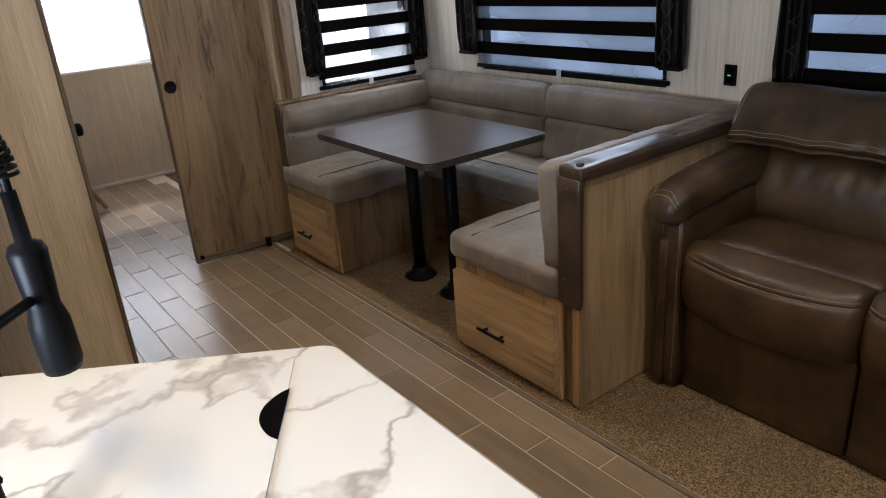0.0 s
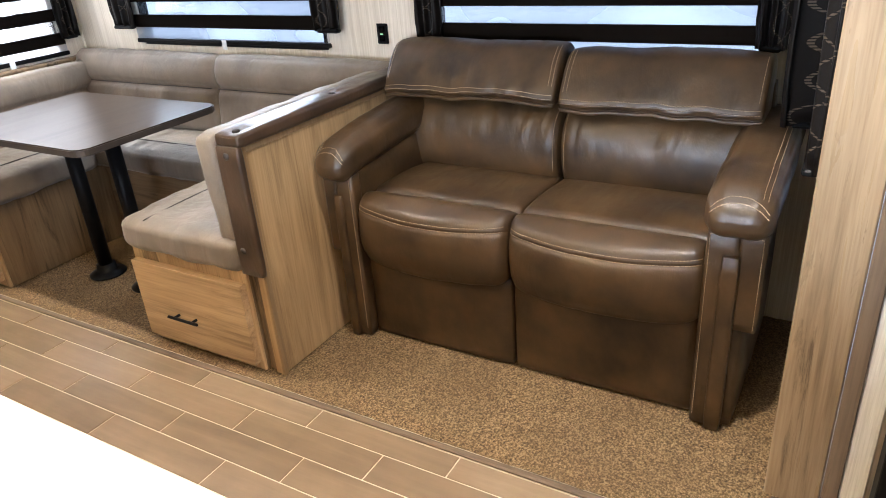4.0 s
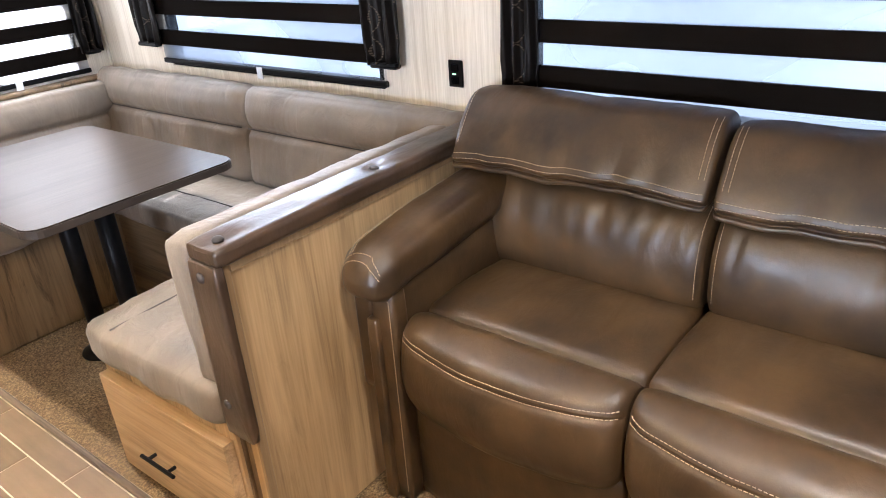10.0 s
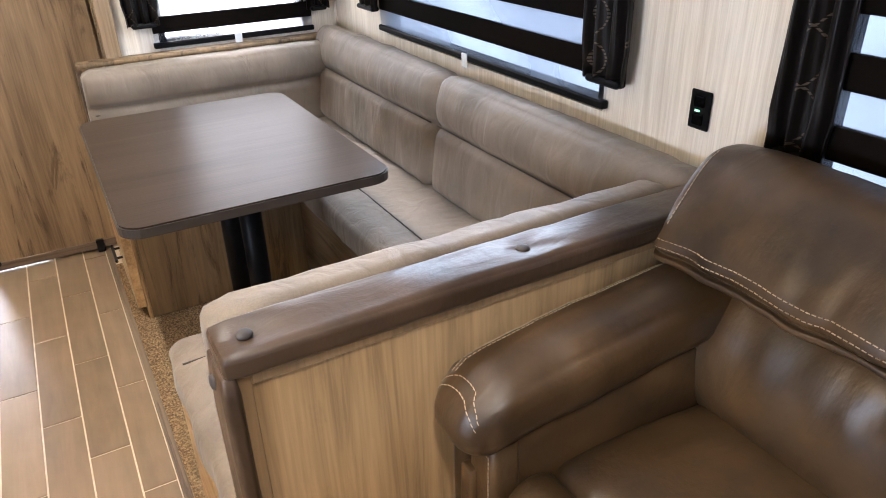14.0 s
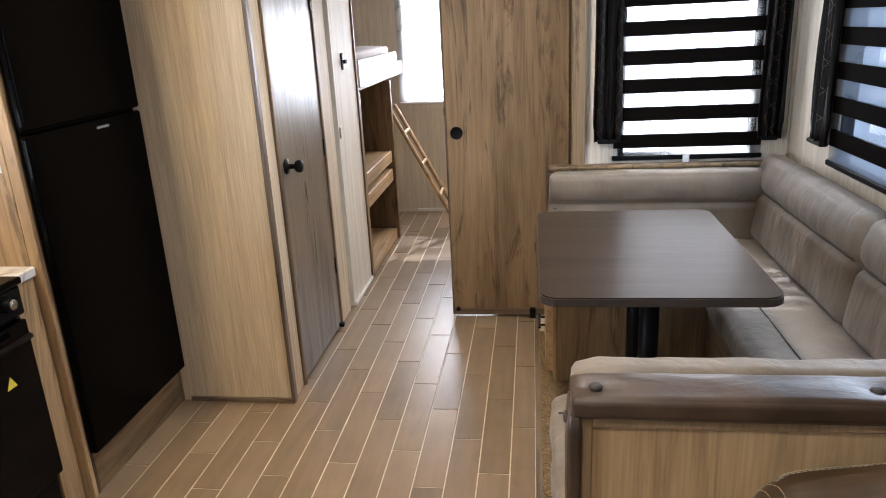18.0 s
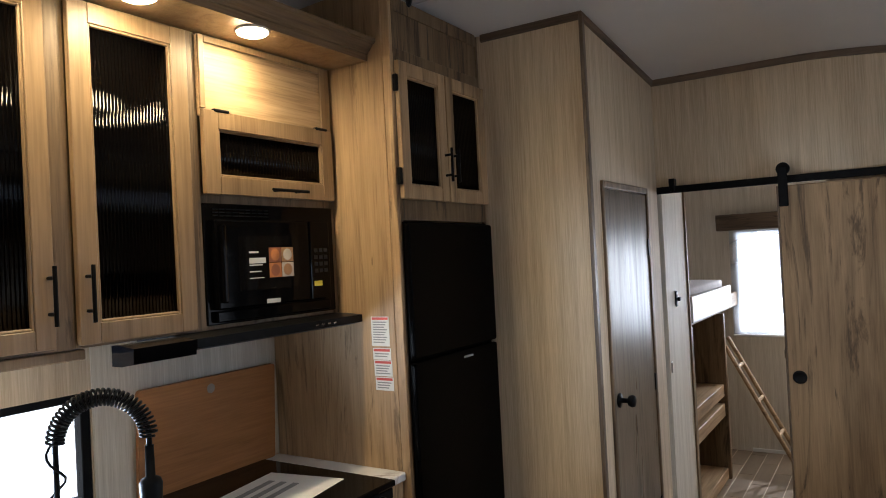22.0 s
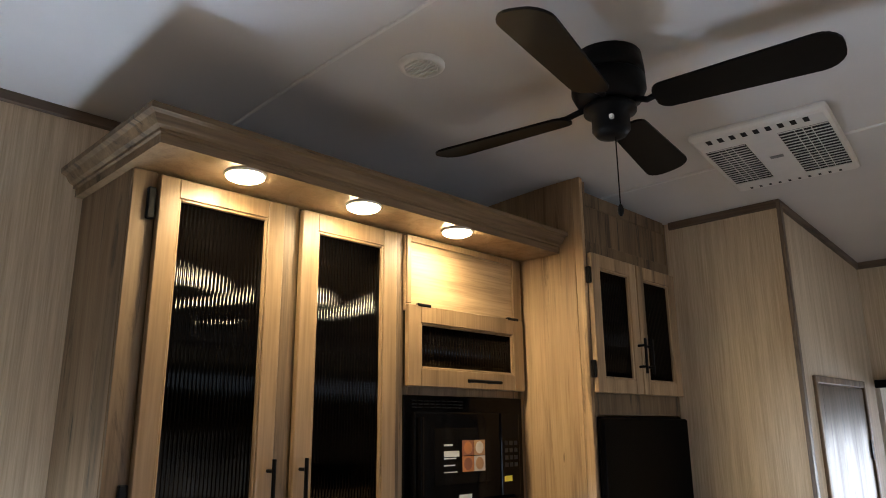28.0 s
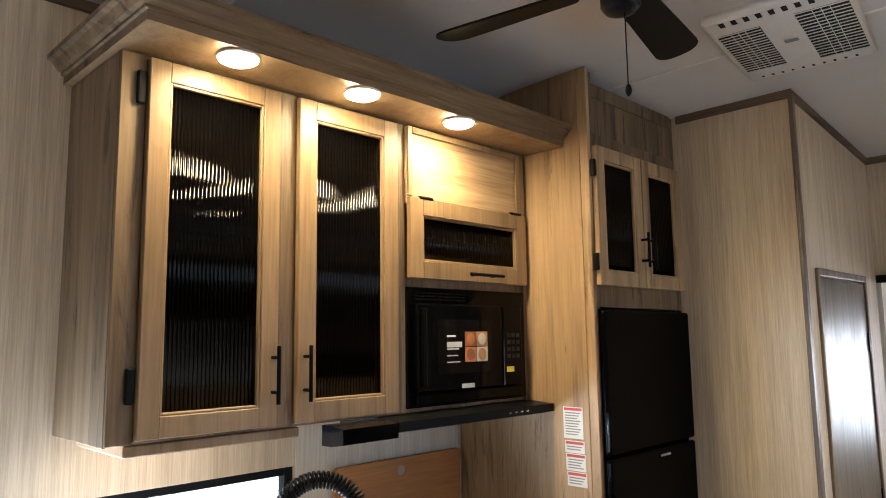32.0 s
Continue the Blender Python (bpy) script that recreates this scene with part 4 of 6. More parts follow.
def seat_outline(v):
    """Flat seat with a crease across it, a puffed front roll, a seam and a lip that bows out and hangs down."""
    bow = 1 - v * v
    f = 4.168 - 0.034 * bow
    return ((4.70, 0.500), (4.60, 0.530), (4.44, 0.545), (4.325, 0.545), (4.292, 0.538), (4.278, 0.524), (4.264, 0.538), (4.225, 0.549),
            (f + 0.024, 0.538 - 0.010 * bow), (f + 0.006, 0.515 - 0.014 * bow), (f + 0.006, 0.506 - 0.015 * bow), (f - 0.004, 0.490 - 0.015 * bow),
            (f - 0.012, 0.440), (f - 0.008, 0.385), (f + 0.008, 0.340 - 0.010 * bow), (f + 0.035, 0.322 - 0.012 * bow), (4.32, 0.330), (4.68, 0.350))


for k, (ya, yb) in enumerate(((SM + 0.003, 1.994), (0.896, SM - 0.003))):
    c, hw = (ya + yb) / 2, (yb - ya) / 2
    seat = part("seat_cushion", lofted(seat_outline, ya, yb, 44, 3 + k * 5), SOFA, sofa, smooth=True)
    part("front_panel", pillow(pose(4.236, c, 0.172), (0.028, hw, 0.160), 0.016, (0.008, 0, 0), 14, 0.002, 6, None, k), SOFA, sofa, smooth=True)
    for off in (0.0, 0.014):
        line = [(4.1, c + f * (hw - 0.010), 0.505 + off - 0.015 * (1 - f * f)) for f in (j / 60 * 2 - 1 for j in range(61))]
        stitches(seat, on_skin(seat, line, (1, 0, 0)))

    bw = 0.328 if k == 0 else 0.304
    bc = SM + bw + 0.006 if k == 0 else SM - bw - 0.002

    def back_outline(v):
        return ((-0.045, -0.156), (-0.084, -0.110), (-0.102, -0.030), (-0.096, 0.040), (-0.072, 0.090), (-0.030, 0.128), (0.010, 0.145),
                (0.060, 0.148), (0.080, 0.050), (0.080, -0.130), (0.010, -0.160))

    def back_gather(p, y, k=k):
        high = max(0.0, min(1.0, (p.y + 0.05) / 0.14))
        return 0.016 * high * gathers(y, p.y, 12, 11 + k * 7) if p.x < 0 else 0.0

    def head_outline(v, k=k):
        """A wedge that swells towards its foot, pinched there into a wavy stitched lip."""
        sag = 0.010 * noise.noise(Vector((v * 3.1, k * 5 + 0.5, 7.0))) - 0.004 * v * v
        rise = 0.006 * noise.noise(Vector((v * 2.5, k + 0.5, 2.0))) - 0.003 * v ** 6
        return ((0.078, -0.080), (0.084, 0.010), (0.070, 0.084 + rise), (0.034, 0.107 + rise), (-0.012, 0.104 + rise), (-0.052, 0.082), (-0.082, 0.038),
                (-0.104, -0.018), (-0.116, -0.062 + sag), (-0.114, -0.082 + sag), (-0.101, -0.0905 + sag), (-0.110, -0.095 + sag), (-0.108, -0.1035 + sag),
                (-0.094, -0.104 + sag), (-0.060, -0.098), (0.010, -0.092))

    def head_gather(p, y, k=k):
        low = max(0.0, min(1.0, (0.055 - p.y) / 0.12)) * (1.0 if p.y > -0.085 else 0.0)
        return 0.021 * low * gathers(y, p.y, 9.5, 31 + k * 9) if p.x < 0 else 0.0

    bm = lofted(back_outline, -bw + 0.003, bw - 0.003, 84, 9 + k * 4, back_gather)
    for q in bm.verts:
        side = q.co.y / bw if k == 0 else -q.co.y / bw
        q.co.y -= (1 if k == 0 else -1) * 0.105 * max(0.0, side + 0.4) / 1.4 * (0.5 - q.co.z / 0.304)
    tilt = pose(4.690, bc, 0.640, 0, 9, 0)
    bmesh.ops.transform(bm, matrix=tilt, verts=bm.verts)
    back = part("back_cushion", bm, SOFA, sofa, smooth=True)
    hm = pose(4.700, bc, 0.850 - 0.014 * k, 0, 15, 0)
    bm = lofted(head_outline, -bw + 0.002, bw - 0.002, 84, 31 + k * 6, head_gather, 90)
    bmesh.ops.transform(bm, matrix=hm, verts=bm.verts)
    hd = part("headrest", bm, SOFA, sofa, "puffed leather headrest cushion", True)
    for lift in (-0.0995, -0.086):
        line = []
        for j in range(61):
            f = j / 60 * 2 - 1
            sag = 0.010 * noise.noise(Vector((f * 3.1, k * 5 + 0.5, 7.0))) - 0.004 * f * f
            line.append(hm @ Vector((-0.2, f * (bw - 0.012), lift + sag)))
        stitches(hd, on_skin(hd, line, (1, 0, 0)))
    for sd in (-1, 1):
        for inset in (0.016, 0.028) if sd == (-1 if k == 0 else 1) else (0.018,):
            line = [hm @ Vector((-0.25, sd * (bw - inset), -0.080 + 0.158 * j / 20)) for j in range(21)]
            stitches(hd, on_skin(hd, line, (1, 0, 0)))
    inner_side = -1 if k == 0 else 1
    line = [tilt @ Vector((-0.25, inner_side * (bw - 0.016), -0.13 + 0.20 * j / 20)) for j in range(21)]
    stitches(back, on_skin(back, line, (1, 0, 0)))

for s, yo, inner in ((1, SL, 1.992), (-1, SR, 0.898)):
    yc, w = (yo + inner) / 2, abs(yo - inner) / 2
    arm = part("arm", pillow(pose(4.505, yc - s * 0.012, 0.330), (0.325, w - 0.014, 0.315), 0.022, (0, 0.004, 0), 14, 0.002, 6), SOFA, sofa, smooth=True)

    def arm_shape(q, u):
        q.z += 0.026 * (q.x / 0.35) + 0.010 * math.cos(q.x * 4)
        if u.x < -0.5:
            q.x += 0.018 * max(0, u.z)
        if u.z > 0:
            q.z += folds(q, 0.003, 20, 6, 3)
        return q

    pad = pose(4.478, yc, 0.682)
    top = part("arm_pad", pillow(pad, (0.352, w + 0.010, 0.060), 0.046, (0.006, 0.004, 0.010), 26, 0.0035, 8, arm_shape, 5 + s), SOFA, arm, "padded leather arm top", True)
    wall_ = inner + s * w * 2 * 0.56

    def between(a, b):
        return (a + b) / 2, abs(b - a) / 2

    c, h = between(inner - s * 0.002, wall_)
    part("arm_front", pillow(pose(4.192, c, 0.318), (0.026, h, 0.302), 0.011, (0.002, 0, 0), 12, 0.001), SOFA, arm, "padded leather arm front", True)
    c, h = between(wall_ - s * 0.004, yo + s * 0.002)
    part("arm_flap", pillow(pose(4.208, c, 0.478), (0.041, h, 0.142), 0.012, (0.002, 0, 0), 12, 0.001), SOFA, arm, "stitched leather flap on the arm front", True)
    c, h = between(inner + s * 0.040, wall_ + s * 0.006)
    part("arm_front_inset", pillow(pose(4.164, c, 0.283), (0.013, h, 0.268), 0.008, n=12), SOFA, arm, "raised leather strip on the arm front", True)
    for off in (0.0, 0.011):
        line = [(4.0, yc + f * (w - 0.004), 0.698 + off - 0.030 * abs(f) ** 3) for f in (j / 40 * 2 - 1 for j in range(41))]
        stitches(top, on_skin(top, line, (1, 0, 0)))
        line = [pad @ Vector((-0.315 + 0.60 * j / 30, s * (w - 0.012 - off), 0.2)) for j in range(31)]
        stitches(top, on_skin(top, line, (0, 0, -1)))
    e = 4.1635
    stitches(arm, [(e, inner + s * 0.008, 0.05 + 0.55 * j / 12) for j in range(13)])
    stitches(arm, [(e, inner + s * 0.008 + (yo - inner - s * 0.016) * j / 10, 0.604) for j in range(11)])
    stitches(arm, [(e, yo - s * 0.008, 0.35 + 0.25 * j / 12) for j in range(13)])

# ---- kitchen ----
def fluted(y0, y1, z0, z1, x, ribs):
    """A ribbed dark glass pane facing +x."""
    bm = bmesh.new()
    n = ribs * 8
    a, b = [], []
    for i in range(n + 1):
        y = y0 + (y1 - y0) * i / n
        d = 0.0016 * abs(math.sin(math.pi * ribs * i / n))
        a.append(bm.verts.new((x + d, y, z0)))
        b.append(bm.verts.new((x + d, y, z1)))
    for i in range(n):
        bm.faces.new((a[i], a[i + 1], b[i + 1], b[i]))
    back = [bm.verts.new((x - 0.004, y, z)) for y, z in ((y0, z0), (y1, z0), (y1, z1), (y0, z1))]
    bm.faces.new(back)
    bm.faces.new(a + [back[1], back[0]])
    bm.faces.new(b + [back[2], back[3]])
    return bm


def glass_door(parent, y0, y1, z0, z1, x, rail, ribs, label, handle, mat=None):
    """A framed cabinet door with a fluted dark pane, facing +x."""
    m = mat or LAMINATE
    d = part("door", bx(bmesh.new(), x, x + 0.020, y0, y0 + rail, z0, z1, 0.002), m, parent, label)
    bm = bmesh.new()
    bx(bm, x, x + 0.020, y1 - rail, y1, z0, z1, 0.002)
    bx(bm, x, x + 0.020, y0 + rail, y1 - rail, z0, z0 + rail, 0.002)
    bx(bm, x, x + 0.020, y0 + rail, y1 - rail, z1 - rail, z1, 0.002)
    part("door_frame", bm, m, d)
    bm = bmesh.new()
    e = 0.007
    for ya, yb, za, zb in ((y0 + rail, y0 + rail + e, z0 + rail, z1 - rail), (y1 - rail - e, y1 - rail, z0 + rail, z1 - rail), (y0 + rail + e, y1 - rail - e, z0 + rail, z0 + rail + e), (y0 + rail + e, y1 - rail - e, z1 - rail - e, z1 - rail)):
        bx(bm, x + 0.004, x + 0.0165, ya, yb, za, zb, 0.002)
    part("bead", bm, m, d, "narrow wood glazing bead")
    part("glass", fluted(y0 + rail + 0.001, y1 - rail - 0.001, z0 + rail + 0.001, z1 - rail - 0.001, x + 0.005, ribs), FLUTE, d, "fluted black glass pane", True)
    if handle:
        pull(d, *handle, (0.030, 0, 0))
    return d


UX, PY, ZC = 2.050, 2.868, 0.812      # front of the wall cabinet, side panel, worktop height
cab = thing("upper_cabinet", "tall wood wall cabinet with fluted black glass doors and a crown", "cabinet", (1.9, 1.40, 1.4))
part("body", box(XK + 0.002, UX - 0.012, 1.400, PY - 0.001, 1.372, 2.272), GREY, cab)
part("end_panel", box(XK + 0.002, UX - 0.0125, 1.392, 1.3995, 1.368, 2.272, 0.001), GREY, cab, "grey-brown streaked wood end panel")
for ya, yb in ((1.393, 1.450), (1.810, 1.864), (2.226, 2.266), (2.848, PY - 0.001)):
    part("stile", box(UX - 0.0115, UX, ya, yb, 1.372, 2.272, 0.001), GREY, cab, "grey-brown wood face stile")
part("bottom_rail", box(UX - 0.0115, UX - 0.001, 1.4505, 2.2255, 1.372, 1.395, 0.001), GREY_Y, cab, "grey-brown wood bottom rail")
HZ = (1.437, 1.583)
glass_door(cab, 1.452, 1.806, 1.380, 2.264, UX, 0.050, 24, "pale wood framed glass door", ((UX + 0.02, 1.791, HZ[0]), (UX + 0.02, 1.791, HZ[1])))
glass_door(cab, 1.866, 2.222, 1.380, 2.264, UX, 0.054, 24, "pale wood framed glass door", ((UX + 0.02, 1.888, HZ[0]), (UX + 0.02, 1.888, HZ[1])))
part("filler_panel", box(UX - 0.004, UX + 0.008, 2.267, 2.847, 2.02, 2.268, 0.001), WOOD_Y, cab, "pale wood panel above the small door")
bm = bmesh.new()
bx(bm, UX + 0.0085, UX + 0.018, 2.267, 2.287, 2.043, 2.268, 0.002)
bx(bm, UX + 0.0085, UX + 0.018, 2.800, 2.847, 2.043, 2.268, 0.002)
bx(bm, UX + 0.0085, UX + 0.018, 2.287, 2.800, 2.246, 2.268, 0.002)
part("filler_rail", bm, LAMINATE, cab)
lift = glass_door(cab, 2.270, 2.846, 1.783, 2.040, UX + 0.003, 0.056, 34, "small wood framed lift-up glass door", ((UX + 0.023, 2.512, 1.806), (UX + 0.023, 2.678, 1.806)))
for yy in (2.31, 2.76):
    part("hinge", box(UX + 0.008, UX + 0.026, yy, yy + 0.06, 2.036, 2.046, 0.003), BLACK, lift, "small black hinge")
for zz in (1.50, 2.19):
    part("hinge", box(UX - 0.002, UX + 0.012, 1.428, 1.448, zz - 0.040, zz + 0.040, 0.003), BLACK, cab, "small black hinge")

CZ, CF, CL = 2.2735, 2.238, 1.372      # crown: its underside, its front and its end at the bottom
bm = bmesh.new()
prof = ((0.0, 0.0), (0.0, 0.022), (0.007, 0.024), (0.007, 0.031), (0.017, 0.036), (0.030, 0.054), (0.042, 0.059), (0.042, 0.073))
rings = []
for corner in range(3):
    ring = []
    for d, h in prof:
        x = XK + 0.002 if corner == 2 else CF + d
        y = PY - 0.002 if corner == 0 else CL - d
        ring.append(bm.verts.new((x, y, CZ + h)))
    rings.append(ring)
for r0, r1 in zip(rings, rings[1:]):
    for k in range(len(prof) - 1):
        bm.faces.new((r0[k], r0[k + 1], r1[k + 1], r1[k]))
part("crown", bm, GREY_Y, cab, "grey-brown stepped crown moulding")
bm = bmesh.new()
for h, d in ((0.0, 0.0), (0.073, 0.042)):
    bm.faces.new([bm.verts.new((x, y, CZ + h)) for x, y in ((XK + 0.002, PY - 0.002), (CF + d, PY - 0.002), (CF + d, CL - d), (XK + 0.002, CL - d))])
part("soffit", bm, LAMINATE, cab, "pale wood soffit under the crown")
for xx, yy in PUCKS:
    zz = CZ - 0.0005
    pk = thing("puck_lamp", "round warm glowing puck lamp under the cabinet crown", "lamp", (xx, yy, zz), "cabinet puck lamps")
    part("ring", lathe(bmesh.new(), ((0.050, 0.0), (0.052, -0.003), (0.050, -0.006), (0.047, -0.007)), pose(xx, yy, zz), 28), WHITE, pk, smooth=True)
    part("lens", lathe(bmesh.new(), ((0.0465, -0.004), (0.046, -0.011), (0.034, -0.017), (0.004, -0.019)), pose(xx, yy, zz), 28), PUCK, pk, "glowing frosted lens", True)

# microwave
mw = thing("microwave", "black built-in microwave oven with stickers under a small cabinet door", "microwave", (2.0, 2.54, 1.40))
part("body", box(XK + 0.01, UX + 0.004, 2.268, 2.846, 1.385, 1.757, 0.003), GLOSS, mw)
door = part("door", box(UX + 0.0045, UX + 0.028, 2.292, 2.695, 1.430, 1.706, 0.006, 2), GLOSS, mw, "glossy black microwave door")
part("door_window", box(UX + 0.0285, UX + 0.0300, 2.375, 2.640, 1.482, 1.655, 0.001), plain("dark_mesh_glass", (0.005, 0.0045, 0.0045), 0.05, spec=0.15), door)
part("door_grip", box(UX + 0.0285, UX + 0.046, 2.300, 2.318, 1.450, 1.690, 0.006, 2), GLOSS, door, "curved glossy black grip")
part("control_panel", box(UX + 0.0045, UX + 0.027, 2.698, 2.800, 1.430, 1.706, 0.005, 2), GLOSS, mw)
part("lower_bar", box(UX + 0.0045, UX + 0.022, 2.292, 2.800, 1.392, 1.426, 0.004, 2), GLOSS, mw)
KEY = plain("dark_keys", (0.012, 0.012, 0.013), 0.4, spec=0.2)
for i in range(3):
    for j in range(4):
        part("key", box(UX + 0.0272, UX + 0.0282, 2.716 + i * 0.025, 2.734 + i * 0.025, 1.525 + j * 0.024, 1.539 + j * 0.024), KEY, mw, "dark keypad button")
for i in range(9):
    for z in (1.718, 1.728, 1.738):
        part("vent_slot", box(UX + 0.0045, UX + 0.008, 2.30 + i * 0.026, 2.32 + i * 0.026, z, z + 0.004), BLACK, mw)
food = [plain("sticker_print", c, 0.4) for c in ((0.30, 0.10, 0.04), (0.42, 0.22, 0.09), (0.55, 0.20, 0.05), (0.60, 0.52, 0.42))]
for k, (yy, zz) in enumerate(((2.500, 1.569), (2.556, 1.569), (2.500, 1.519), (2.556, 1.519))):
    part("sticker", box(UX + 0.0302, UX + 0.0308, yy, yy + 0.054, zz, zz + 0.048), food[k], door, "coloured food picture sticker")
    part("dish", lathe(bmesh.new(), ((0.020, 0.0), (0.018, 0.0012), (0.006, 0.0018)), pose(UX + 0.0309, yy + 0.027, zz + 0.024, 0, 90, 0), 12), food[(k + 2) % 4], door, "printed round dish")
for i, (w, hgt) in enumerate(((0.040, 0.006), (0.070, 0.018), (0.055, 0.004), (0.050, 0.004), (0.060, 0.003))):
    z = 1.606 - i * 0.021
    part("print", box(UX + 0.0302, UX + 0.0306, 2.416, 2.416 + w, z - hgt, z), PAPER, door, "pale unreadable print bar")
part("badge", box(UX + 0.0283, UX + 0.0287, 2.485, 2.545, 1.436, 1.450), PAPER, door, "small plain pale badge")
part("energy_sticker", box(UX + 0.0272, UX + 0.0278, 2.712, 2.752, 1.478, 1.496), plain("yellow_label", (0.75, 0.62, 0.06), 0.5), mw, "small yellow label")

# thin added panel: its paler wallpaper stands in for daylight on this wall
structure("backsplash", box(XK + 0.0005, XK + 0.004, KW1 + 0.004, PY - 0.004, ZC + 0.003, 1.366), WALLPALE, "wallpaper backsplash behind the range, coloured paler for the daylight on it", "wall")

# range hood
hood = thing("range_hood", "slim black range hood under the wall cabinet", "hood", (1.95, 2.4, 1.35))
bm = prism(bmesh.new(), ((1.88, 1.370), (2.085, 1.370), (2.158, 1.364), (2.158, 1.338), (2.11, 1.328), (1.88, 1.326)), 2.146, PY - 0.002, "y")
part("canopy", bm, BLACK, hood)
bm = prism(bmesh.new(), ((2.06, 1.369), (2.10, 1.369), (2.155, 1.363), (2.153, 1.322), (2.10, 1.314), (2.06, 1.314)), 1.952, 2.145, "y")
part("visor", bm, GLOSS, hood, "glossy black visor end")
for i in range(4):
    part("button", box(2.156, 2.1605, 2.62 + i * 0.03, 2.632 + i * 0.03, 1.348, 1.353), STEEL, hood, "small hood button")
part("under_strip", box(1.72, 2.030, 1.44, 1.90, 1.340, 1.367, 0.003), LAMINATE, cab, "pale wood underside rail")

# counter, cabinets under it and sink
OUT = [(XK + 0.001, 1.00), (2.850, 1.00), (2.850, 1.785), (2.300, 2.150), (2.300, 2.222), (XK + 0.001, 2.222)]
ct = thing("countertop", "white marble countertop with grey veins and a diagonal sink edge", "countertop", (2.3, 1.5, ZC))
bm = prism(bmesh.new(), rounded(OUT, [0.005, 0.05, 0.035, 0.02, 0.005, 0.005], 5), ZC - 0.032, ZC)
part("slab", bm, MARBLE, ct)
mid_ = (2.36, 1.55)
bm = prism(bmesh.new(), rounded([(x + 0.002 * (x > mid_[0] - 0.2), y + 0.002 * (1 if y > mid_[1] else -1)) for x, y in OUT], [0.005, 0.05, 0.035, 0.02, 0.005, 0.005], 5), ZC - 0.029, ZC - 0.007)
part("edge_band", bm, MARBLE, ct, "white marble-look edge band")
sink = thing("sink_cover", "white marble sink cover board with a dark finger hole", "sink cover", (2.45, 1.6, ZC))
U = Vector((0.833, -0.553)).normalized()          # along the diagonal edge
V = Vector((-U.y, U.x))
C0 = Vector((2.435, 1.700))


def dia(a, b):
    p = C0 + U * a + V * b
    return (p.x, p.y)


cover = [dia(-0.26, -0.20), dia(0.247, -0.20), dia(0.238, 0.280), dia(-0.26, 0.280)]
bm = prism(bmesh.new(), rounded(cover, 0.02, 4), ZC + 0.0005, ZC + 0.003)
part("board", bm, MARBLE, sink)
arc = [dia(0.243 - 0.036 * math.sin(math.pi * k / 14) ** 0.7, 0.105 + 0.064 - 0.128 * k / 14) for k in range(15)]
part("finger_hole", prism(bmesh.new(), arc, ZC + 0.0032, ZC + 0.0038), GLOSS, sink, "dark half-round finger hole")
base = thing("kitchen_base_cabinet", "wood kitchen base cabinet under the marble countertop", "cabinet", (2.3, 1.5, 0))
INN = [(XK + 0.002, 1.03), (2.820, 1.03), (2.820, 1.770), (2.275, 2.132), (2.275, 2.218), (XK + 0.002, 2.218)]
part("body", prism(bmesh.new(), INN, 0.09, ZC - 0.034), WOOD, base)
part("toe_kick", prism(bmesh.new(), [(XK + 0.003, 1.08), (2.77, 1.08), (2.77, 1.745), (2.235, 2.10), (2.235, 2.21), (XK + 0.003, 2.21)], 0.001, 0.0895), BLACK, base)

# faucet
fa = thing("faucet", "matte black spring-neck kitchen faucet on the countertop", "faucet", (2.327, 1.652, ZC))
FB = Vector((2.327, 1.652, ZC))
FD = Vector((0.69, 0.72, 0)).normalized()
part("base", lathe(bmesh.new(), ((0.026, 0.0), (0.026, 0.012), (0.019, 0.016), (0.018, 0.14), (0.014, 0.15), (0.013, 0.27)), Matrix.Translation(FB), 20), BLACK, fa, smooth=True)
neck = []
for k in range(29):
    a = math.pi * k / 28
    neck.append(FB + Vector((0, 0, 0.40)) + FD * (0.09 - 0.09 * math.cos(a)) + Vector((0, 0, 0.09 * math.sin(a))))
neck = [FB + Vector((0, 0, 0.26)), FB + Vector((0, 0, 0.28))] + neck + [FB + FD * 0.18 + Vector((0, 0, 0.33))]
part("hose", tube(neck, 0.006, 8), BLACK, fa, smooth=True)
coil, turns = [], 34
path = [Vector(p) for p in neck[1:-1]]
for i in range(turns * 10):
    f = i / (turns * 10 - 1) * (len(path) - 1.001)
    j = int(f)
    p = path[j].lerp(path[j + 1], f - j)
    d = (path[j + 1] - path[j]).normalized()
    s = d.cross(Vector((-FD.y, FD.x, 0))).normalized()
    w = Vector((-FD.y, FD.x, 0))
    a = 2 * math.pi * i / 10
    coil.append(p + (s * math.cos(a) + w * math.sin(a)) * 0.017)
part("spring", tube(coil, 0.0030, 5), BLACK, fa, "coiled black spring", True)
H = FB + FD * 0.18
part("spray_head", lathe(bmesh.new(), ((0.009, 0.38), (0.010, 0.315), (0.020, 0.310), (0.024, 0.300), (0.020, 0.225), (0.026, 0.200), (0.027, 0.140), (0.024, 0.129)), Matrix.Translation(H), 18), BLACK, fa, "black spray head", True)
part("arm", tube((FB + Vector((0, 0, 0.240)), H + Vector((0, 0, 0.240))), 0.007, 8), BLACK, fa, "thin holder arm", True)
part("lever", tube((FB + Vector((0, 0, 0.10)), FB + Vector((0.02, -0.08, 0.13))), 0.006, 8), BLACK, fa, "thin side lever", True)

